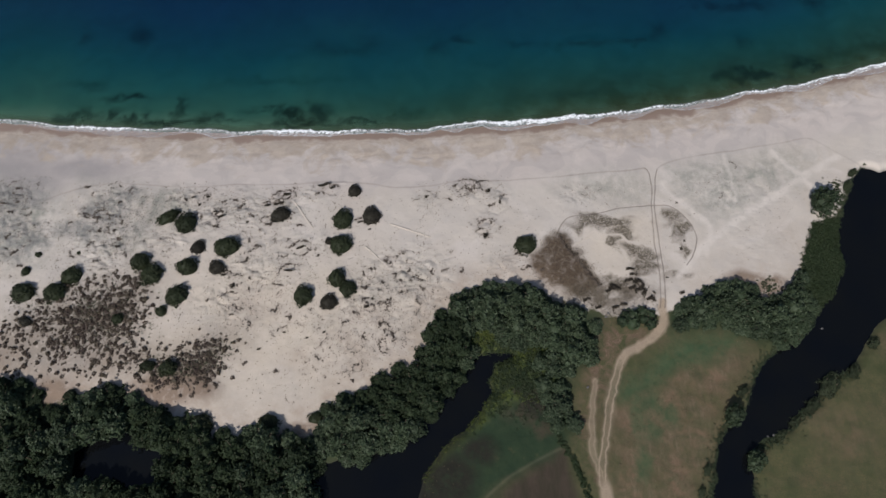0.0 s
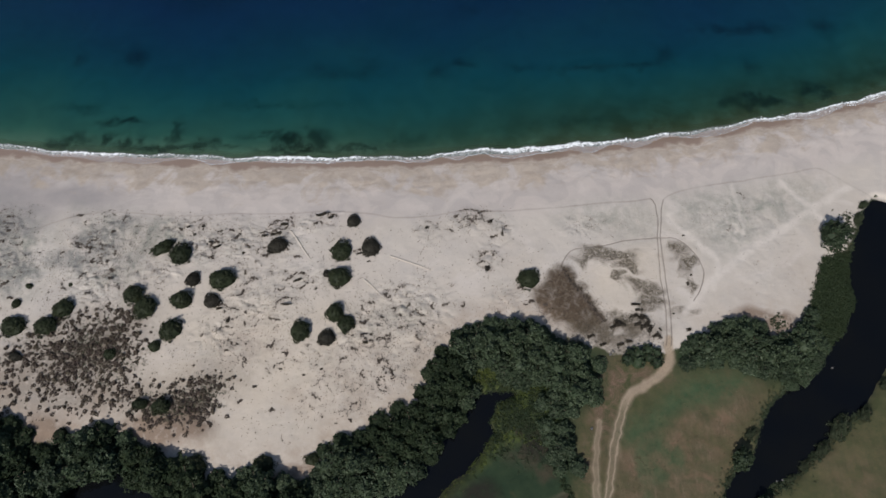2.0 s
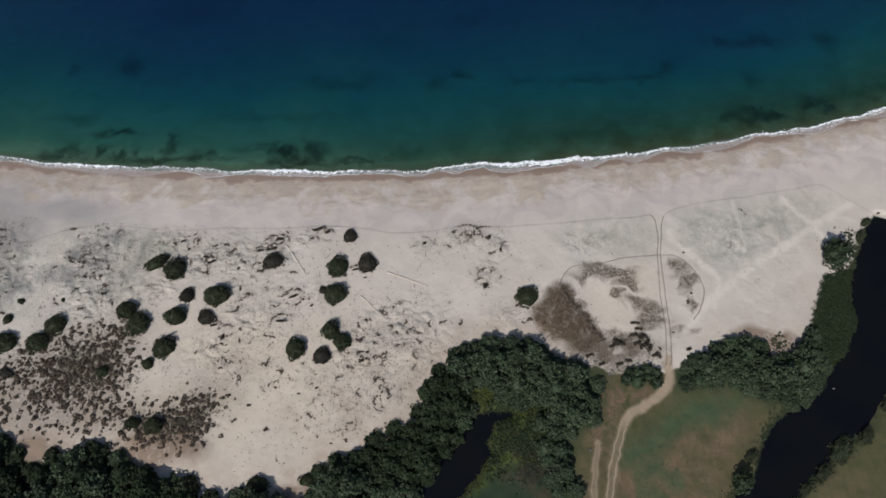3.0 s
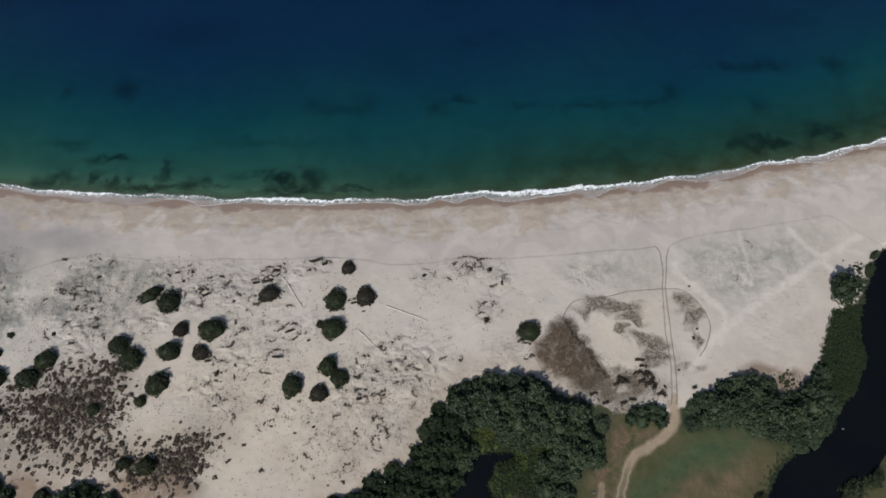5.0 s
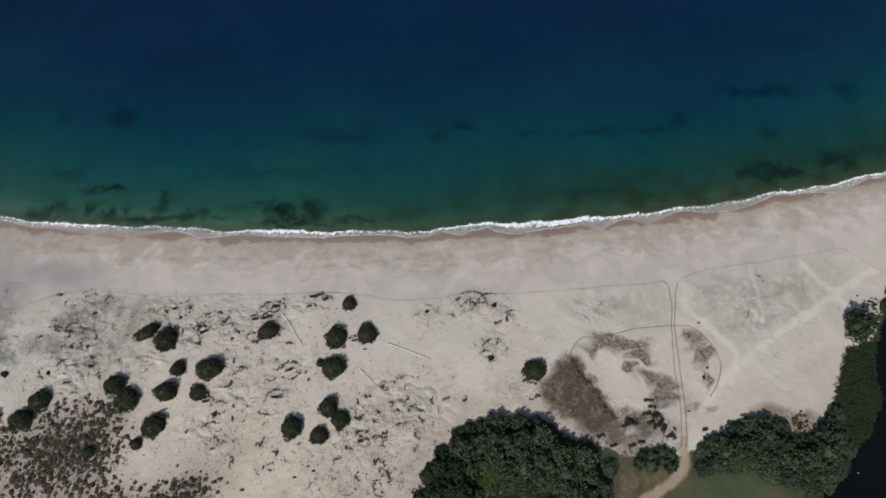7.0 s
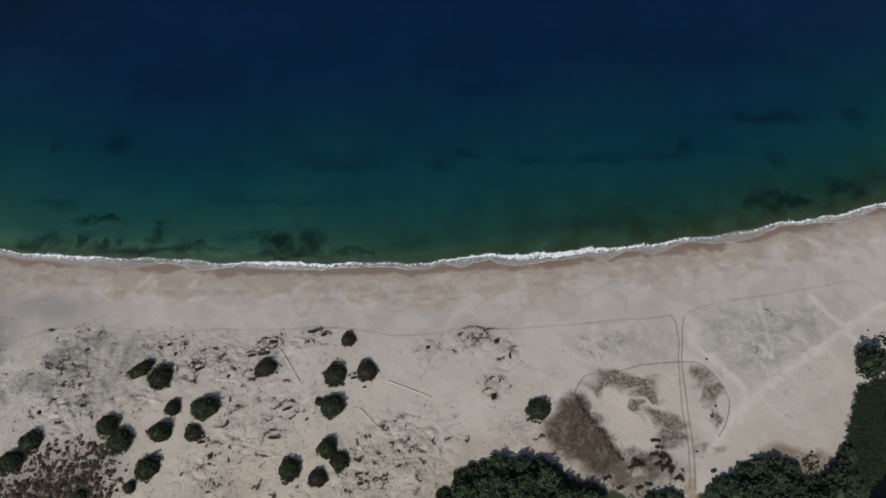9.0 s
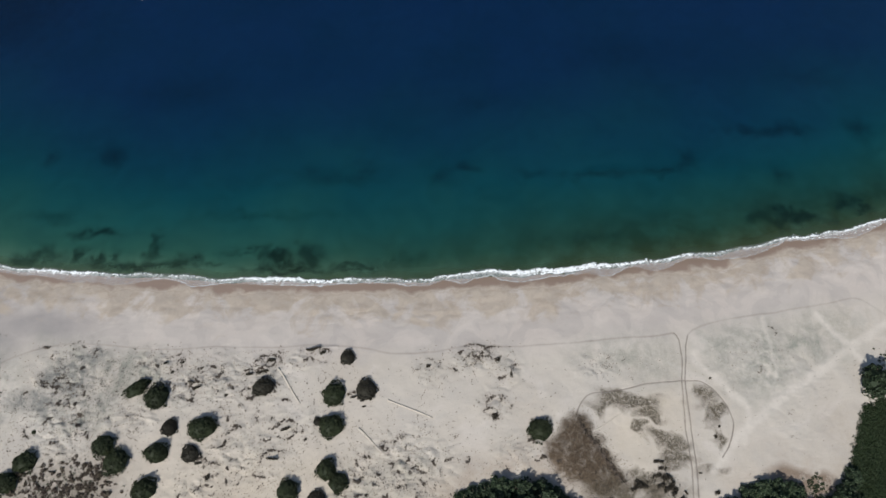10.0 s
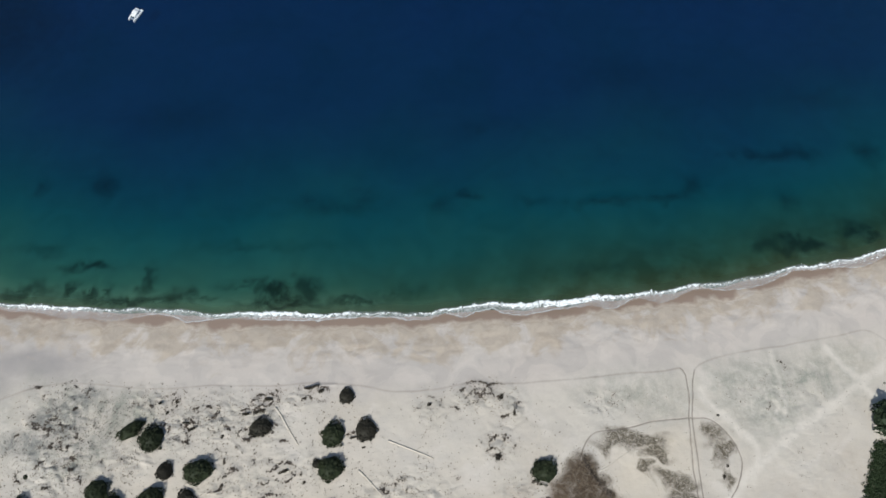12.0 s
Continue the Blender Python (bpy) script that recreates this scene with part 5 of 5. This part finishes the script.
paint(ground, "debris", np.clip(H[ix, iy] * 2.2, 0, 1) * (np.abs(gx) < 130) * (np.abs(gy - 65) < 55))
c = sprinkle(rs, 34000, DUNES, lambda x, y: dry_land(x, y) * (0.10 + 0.90 * soft(rough_noise(x, y, 6) - 0.1, 0.6)) * np.where(x > 22, 0.2, np.where(x > -4, 0.45, 1.0)) * np.where((y < 50) & (x > -50), 0.45, 1))
c = c[np.minimum.reduce([distance_line(c[:, 0], c[:, 1], q) for q in (RUT_A, RUT_B, LOOP)]) > 0.5]
scatter("dune_seedlings", c, 0.11 + 0.28 * rs.rand(len(c)) ** 1.8, thin_tufts, LEAF_GREYTUFT, "tiny brown dune seedlings dotted over the sand", "plants", rs, 0.0)
scatter("dune_tufts", P[k], S[k], fine_tufts, LEAF_GREYTUFT, "small grey-brown dune plants scattered on sand", "plants", rs)
spots = [rs.normal(0, 0.50, (int(a * b * 30), 2)) * (a, b) + (x, y) for x, y, a, b in STAIN_ZONES if x > 20]
P = np.concatenate(spots)
P = P[(np.minimum.reduce([distance_line(P[:, 0], P[:, 1], q) for q in (RUT_A, RUT_B, LOOP)]) > 0.5) & (rough_noise(P[:, 0], P[:, 1], 4.5) > -0.25)]
scatter("dry_stubble", P, rs.uniform(0.08, 0.26, len(P)), thin_tufts, LEAF_TWIG, "short grey-brown stubble on bare sand", "plants", rs)
shrub = tagged(new("dune_shrub"), "small straggling dark brown-green shrub on dune sand", "shrub", "dune shrubs")
add_part("stem", limb_mesh(rs, "stem", 0.6, 0.05, 0.6, 4), shrub)
add_part("crown", crown_mesh(rs, "crown", 1.0, 0.9, 22, 14, 0.26, 0.13, LEAF_TWIG, 0.05, 0.3, (0.3, 1.05), 0.25), shrub)
for x, y, a, b in SMALL_SHRUBS:
    plant([shrub], 0, x, y, rs.uniform(-15, 15), a / (1.6 if 30 < x < 56 else 2), b / a, rs.uniform(0.5, 0.8), 0.05)
for x, y, a in ((44.3, 63.6, 0.9), (44.9, 62.3, 0.8), (39.0, 59.4, 1.5), (40.3, 58.9, 1.1), (45.2, 60.4, 1.6), (45.9, 59.2, 1.4), (45.8, 57.5, 1.8), (44.2, 58.2, 1.2), (47.7, 56.2, 1.5), (33.1, 56.5, 0.9), (48.2, 57.6, 0.8), (42.2, 60.9, 0.8)):
    plant([shrub], 0, x, y, rs.uniform(0, 360), 0.72 * a, rs.uniform(0.6, 0.9), 0.8, 0.05)
P = sprinkle(rs, 14000, DRY_SCRUB, lambda x, y: 0.25 + 0.75 * soft(rough_noise(x, y, 4) + 0.1, 0.6), 3.0)
scatter("dead_scrub", P, rs.uniform(0.10, 0.38, len(P)), thin_tufts, LEAF_SCRUB, "matted brown dead scrub on sand", "scrub", rs)
P = sprinkle(rs, 9000, REED_BED, None, 1.0)
scatter("reed_bed", P, rs.uniform(0.7, 1.3, len(P)), thin_tufts, LEAF_REED, "green reed bed along the river", "reeds", rs)
dry_marsh = lambda x, y: np.where(water_cut(x, y) < 0, 1.0, 0.0)
P = sprinkle(rs, 5500, MARSH, dry_marsh, 3.0)
k = soft(rough_noise(P[:, 0], P[:, 1], 6) - 0.10, 0.5) > rs.rand(len(P))
for ring in CLEARINGS:
    q = sprinkle(rs, 900, ring, None, 2.0)
    scatter("clearing_grass", q, rs.uniform(0.3, 0.8, len(q)), thin_tufts, LEAF_MARSH, "bright yellow-green grass in a wood clearing", "grass", rs)
scatter("marsh_grass", P[~k], rs.uniform(0.4, 1.0, (~k).sum()), thin_tufts, LEAF_MARSH, "bright yellow-green marsh grass by the backwater", "grass", rs)
scatter("marsh_rushes", P[k], rs.uniform(0.5, 1.2, k.sum()), thin_tufts, LEAF_REED, "dark green rushes by the backwater", "rushes", rs)
P = np.concatenate([rs.normal(q, (1.8, 2.2), (34, 2)) for q in ((-5, 20), (-2, 23.5), (-5.5, 14.5), (0.5, 27), (-10, 15))])
scatter("bleached_rushes", P, rs.uniform(0.2, 0.5, len(P)), thin_tufts, LEAF_DRY, "bleached dry rushes standing in the marsh edge", "rushes", rs, 0.0)
P = sprinkle(rs, 900, MARSH_DRY, dry_marsh, 4.0)
scatter("marsh_litter", P, rs.uniform(0.4, 1.0, len(P)), thin_tufts, LEAF_OLIVE, "olive-brown marsh plants", "plants", rs)
for ring, n in ((GREEN_ROAD, 1800), (GREEN_SOUTH, 4500)):
    P = sprinkle(rs, n, ring, lambda x, y: dry_marsh(x, y) * (0.3 + 0.7 * soft(rough_noise(x, y, 5), 0.5)), 3.0)
    scatter("meadow_herbs", P, rs.uniform(0.12, 0.45, len(P)), thin_tufts, LEAF_REED, "green herbs and grass in a damp meadow", "grass", rs, 0.1)
P = np.concatenate([rs.normal(q, (2.2, 2.6), (150, 2)) for q in [(43, 33), (46, 35), (41.5, 28), (45.5, 29.5), (40, 36.5)]])
scatter("meadow_weeds", P, rs.uniform(0.15, 0.45, len(P)), thin_tufts, LEAF_OLIVE, "low olive-green weeds in the dry meadow", "plants", rs, 0.1)
P = sprinkle(rs, 6000, MEADOW, lambda x, y: soft(rough_noise(x, y, 6), 0.5), 3.0)
scatter("meadow_grass", P, rs.uniform(0.25, 0.75, len(P)) ** 1.6, thin_tufts, LEAF_DRY, "dry tawny meadow grass tufts", "grass", rs, 0.12)

# ---------------------------------------------------------------- sea floor growth
flat_tufts = [tuft_template(rs, 5, 0.30, 0.3) for _ in range(4)]
for x, y, wide, deep, thick in SEAGRASS:
    n = int(min(900, 40 + 60 * wide * deep * thick))
    c = rs.normal(0, 0.45, (n, 2))
    c = np.stack([x + c[:, 0] * wide, y + c[:, 1] * deep], 1) + 0.25 * rs.normal(0, 1, (n, 2))
    thin = soft(rough_noise(c[:, 0], c[:, 1], 2.5) + 0.35, 0.8)
    c = c[(c[:, 1] > shore(c[:, 0]) + 2.4) & (rs.rand(n) < thin)]
    scatter("seagrass_bed", c, rs.uniform(0.10, 0.26, len(c)), flat_tufts, LEAF_SEA, "dark seagrass patch on the sandy sea floor", "seagrass", rs, 0.0)

# ---------------------------------------------------------------- bank fringes
edge = smooth_line(RIVER_WEST_BANK, 0.5) + smooth_line(RIVER_EAST_BANK[:10], 0.5)
E = np.repeat(np.array(edge), 9, 0)
E = E + rs.normal(0, 0.8, E.shape)
E = E[water_cut(E[:, 0], E[:, 1]) < 0.6]
scatter("bank_growth", E, rs.uniform(0.3, 1.0, len(E)), round_tufts, LEAF_OLIVE, "grey-green growth along the river banks", "plants", rs)
E = np.repeat(np.array(smooth_line(CHANNEL[:8], 0.5)), 14, 0)
E = E + rs.normal(0, 1.0, E.shape)
E = E[water_cut(E[:, 0], E[:, 1]) < 0.6]
scatter("channel_growth", E, rs.uniform(0.2, 0.7, len(E)), thin_tufts, LEAF_MARSH, "yellow-green rushes along the backwater channel", "plants", rs)
E = np.repeat(np.array(smooth_line(HEDGE_LINE, 0.5)), 5, 0)
E = E + rs.normal(0, 0.35, E.shape)
scatter("hedge_growth", E, rs.uniform(0.5, 1.2, len(E)), round_tufts, LEAF_REED, "dark green growth along a field ditch", "plants", rs)

# ---------------------------------------------------------------- brushwood along the dead scrub
E = np.concatenate([np.repeat(np.array(smooth_line(BRUSH_LINE, 0.4)), 16, 0), np.repeat(np.array(smooth_line(BRUSH_LINE_SOUTH, 0.4)), 14, 0)])
E = E + rs.normal(0, 0.32, E.shape) * rs.uniform(0.4, 2.2, (len(E), 1))
scatter("brushwood", E, rs.uniform(0.12, 0.5, len(E)), thin_tufts, LEAF_TWIG, "dark heap of dead brushwood on the sand", "brushwood", rs)
P = sprinkle(rs, 2600, LITTER_BAND, lambda x, y: soft(rough_noise(x, y, 3) - 0.05, 0.3), 3.0)
scatter("dead_twigs", P, rs.uniform(0.15, 0.55, len(P)), thin_tufts, LEAF_TWIG, "dark dead twigs littering the sand", "twigs", rs)
E = np.repeat(np.array(smooth_line(RIVER_WEST_BANK[4:], 0.5) + smooth_line(RIVER_EAST_BANK[:10], 0.5)), 16, 0)
E = E + rs.normal(0, 1.2, E.shape)
E = E[water_cut(E[:, 0], E[:, 1]) < 0.3]
P = np.concatenate([rs.normal(q, (1.3, 1.0), (70, 2)) for q in [(98.8, 84.5), (98.5, 80.6), (96.7, 76.8), (93.5, 75.8), (75.3, 58.0)]])
scatter("wood_edge_growth", P, rs.uniform(0.3, 0.9, len(P)), round_tufts, LEAF_GREY, "low grey-green growth at the wood edge", "plants", rs)
scatter("bank_grass", E, rs.uniform(0.3, 0.9, len(E)), thin_tufts, LEAF_OLIVE, "rough olive grass along the river banks", "grass", rs)


# ---------------------------------------------------------------- weathered logs on the dunes


def part(name, bm, mat, parent, label=""):
    me = bpy.data.meshes.new(name)
    bm.to_mesh(me)
    bm.free()
    me.materials.append(mat)
    return add_part(name, me, parent, label)


def box(bm, size, at, bevel=0.0, taper=1.0):
    """A bevelled block; its top shrinks by taper."""
    m = Matrix.Translation(at) @ Matrix.Diagonal((*size, 1))
    made = bmesh.ops.create_cube(bm, size=1.0, matrix=m)["verts"]
    for v in made:
        if v.co.z > at[2]:
            v.co.x = at[0] + (v.co.x - at[0]) * taper
            v.co.y = at[1] + (v.co.y - at[1]) * taper
    if bevel:
        es = list({e for v in made for e in v.link_edges})
        bmesh.ops.bevel(bm, geom=es, offset=bevel, segments=2, affect="EDGES")


def log(ax, ay, bx, by, thick):
    """A long straight pole half sunk in sand, with a few short snags."""
    r = np.random.RandomState(int(abs(ax * 10)))
    n = 14
    V, F = [], []
    for i in range(n):
        t = i / (n - 1)
        x, y = ax + (bx - ax) * t, ay + (by - ay) * t
        x, y = x + 0.08 * math.sin(t * 7 + ax), y + 0.08 * math.cos(t * 5 + ay)
        z = level(x, y) + thick * 0.35
        w = thick * (1 - 0.45 * t) * r.uniform(0.9, 1.1)
        d = Vector((bx - ax, by - ay, 0)).normalized()
        side = Vector((-d.y, d.x, 0))
        for j in range(8):
            a = j * math.pi / 4
            q = Vector((x, y, z)) + side * w * math.cos(a) + Vector((0, 0, w * math.sin(a)))
            V.append(tuple(q))
    for i in range(n - 1):
        for j in range(8):
            a, b = i * 8 + j, i * 8 + (j + 1) % 8
            F.append((a, b, b + 8, a + 8))
    F += [tuple(range(7, -1, -1)), tuple(range((n - 1) * 8, n * 8))]
    top = tagged(new("driftwood_log"), "long weathered grey timber pole lying on dune sand", "log", "logs on the dunes")
    top.location = (ax, ay, level(ax, ay))
    V = [tuple(Vector(v) - top.location) for v in V]
    add_part("pole", mesh_of("pole", V, F, GREY_WOOD, True), top)
    for t in (0.3, 0.62):
        bm = bmesh.new()
        x, y = (bx - ax) * t, (by - ay) * t
        bmesh.ops.create_cone(bm, cap_ends=True, segments=6, radius1=thick * 0.4, radius2=thick * 0.15, depth=0.6,
                              matrix=pose(x, y, level(ax + x, ay + y) - top.location.z + thick * 0.7, 60, 0, t * 500))
        part("snag", bm, GREY_WOOD, top)


for (ax, ay), (bx, by) in zip(LOG_ENDS[0::2], LOG_ENDS[1::2]):
    log(ax, ay, bx, by, 0.19 if ax < 20 else 0.09)

# ---------------------------------------------------------------- boat at anchor
WHITE_HULL = plain_material("white_gelcoat", (0.80, 0.81, 0.82), 0.3)
DECK = plain_material("pale_grey_deck", (0.66, 0.69, 0.74), 0.6)
DARK_GLASS = plain_material("tinted_glass", (0.03, 0.04, 0.05), 0.1)
SEAT_BLUE = plain_material("grey_blue_cushions", (0.22, 0.26, 0.33), 0.8)
ENGINE = plain_material("outboard_cowling", (0.10, 0.105, 0.11), 0.35)
STEEL = plain_material("stainless_steel", (0.6, 0.6, 0.62), 0.25, 0.9)


def boat():
    (ax, ay), (bx, by) = BOAT
    turn = math.degrees(math.atan2(by - ay, bx - ax))
    top = tagged(new("motor_catamaran"), "small white twin-hulled motor boat at anchor on deep blue water", "boat")
    top.matrix_basis = pose((ax + bx) / 2, (ay + by) / 2, 0, 0, 0, turn + 191)
    top.scale = (0.72, 0.90, 0.62)
    for side in (-1, 1):
        # a tapered hull: sections from stern to bow
        V, F = [], []
        secs = [(-3.2, 0.42, 0.75), (-1.0, 0.45, 0.78), (1.2, 0.42, 0.85), (2.5, 0.28, 0.95), (3.35, 0.05, 1.05)]
        for x, w, h in secs:
            for y, z in ((-w, h), (-w * 0.95, 0.2), (-w * 0.4, -0.28), (w * 0.4, -0.28), (w * 0.95, 0.2), (w, h)):
                V.append((x, side * 0.95 + y, z))
        for i in range(len(secs) - 1):
            for j in range(6):
                a, b = i * 6 + j, i * 6 + (j + 1) % 6
                F.append((a, b, b + 6, a + 6))
        F += [(5, 4, 3, 2, 1, 0), tuple(range(24, 30))]
        hull = add_part("hull", mesh_of("hull", V, F, WHITE_HULL, False), top)
        bm = bmesh.new()
        box(bm, (0.5, 0.36, 0.62), (-3.25, side * 0.95, 0.75), 0.07, 0.8)
        box(bm, (0.16, 0.16, 0.7), (-3.4, side * 0.95, 0.25), 0.03)
        part("outboard_motor", bm, ENGINE, top, "dark grey outboard motor")
        bm = bmesh.new()
        for x in (-1.6, 0.2, 1.8):
            bmesh.ops.create_cone(bm, cap_ends=True, segments=6, radius1=0.02, radius2=0.02, depth=0.5, matrix=pose(x, side * 1.3, 1.1))
        bmesh.ops.create_cone(bm, cap_ends=True, segments=6, radius1=0.02, radius2=0.02, depth=4.0, matrix=pose(0.2, side * 1.3, 1.35, 0, 90, 0))
        part("rail", bm, STEEL, hull, "thin steel side rail")
    bm = bmesh.new()
    box(bm, (5.3, 2.2, 0.16), (-0.1, 0, 0.82), 0.04)
    part("deck", bm, DECK, top, "pale grey deck")
    bm = bmesh.new()
    box(bm, (2.3, 1.7, 0.75), (0.7, 0, 1.25), 0.1, 0.82)
    cabin = part("cabin", bm, WHITE_HULL, top)
    bm = bmesh.new()
    box(bm, (0.25, 1.35, 0.45), (1.85, 0, 1.3), 0.05, 0.8)
    part("windscreen", bm, DARK_GLASS, cabin, "dark tinted windscreen")
    bm = bmesh.new()
    box(bm, (1.7, 1.75, 0.09), (-0.3, 0, 2.05), 0.04)
    for x in (-1.25, 0.4):
        for y in (-0.8, 0.8):
            bmesh.ops.create_cone(bm, cap_ends=True, segments=6, radius1=0.03, radius2=0.03, depth=1.2, matrix=pose(x, y, 1.45))
    part("hard_top", bm, WHITE_HULL, top)
    for y in (-0.6, 0.6):
        bm = bmesh.new()
        box(bm, (0.6, 0.55, 0.35), (-1.9, y, 1.07), 0.08)
        part("seat", bm, SEAT_BLUE, top, "grey-blue padded seat")
    bm = bmesh.new()
    box(bm, (0.9, 1.5, 0.18), (2.35, 0, 0.98), 0.06)
    part("bow_cushion", bm, SEAT_BLUE, top)


boat()

# ---------------------------------------------------------------- pale stones by the water and the road
PALE_STONE = plain_material("pale_stone", (0.11, 0.105, 0.10), 0.9, 0, 0.2)
for k, (x, y) in enumerate(STONES):
    bm = bmesh.new()
    bmesh.ops.create_icosphere(bm, subdivisions=2, radius=0.22 if k < 3 else 0.25)
    for v in bm.verts:
        v.co *= 1 + 0.35 * noise.noise(v.co * 1.7 + Vector((k * 5, 0, 0)))
        v.co.x *= 1.5
        v.co.z *= 0.6
    me = bpy.data.meshes.new("stone")
    bm.to_mesh(me)
    bm.free()
    me.materials.append(PALE_STONE)
    ob = tagged(new("stone", me), "pale weathered stone at the water's edge" if k < 3 else "pale stone beside the dirt road", "stone")
    ob.location = (x, y, max(level(x, y), 0.2) + 0.08)
    ob.rotation_euler = (0, 0, k * 1.3)
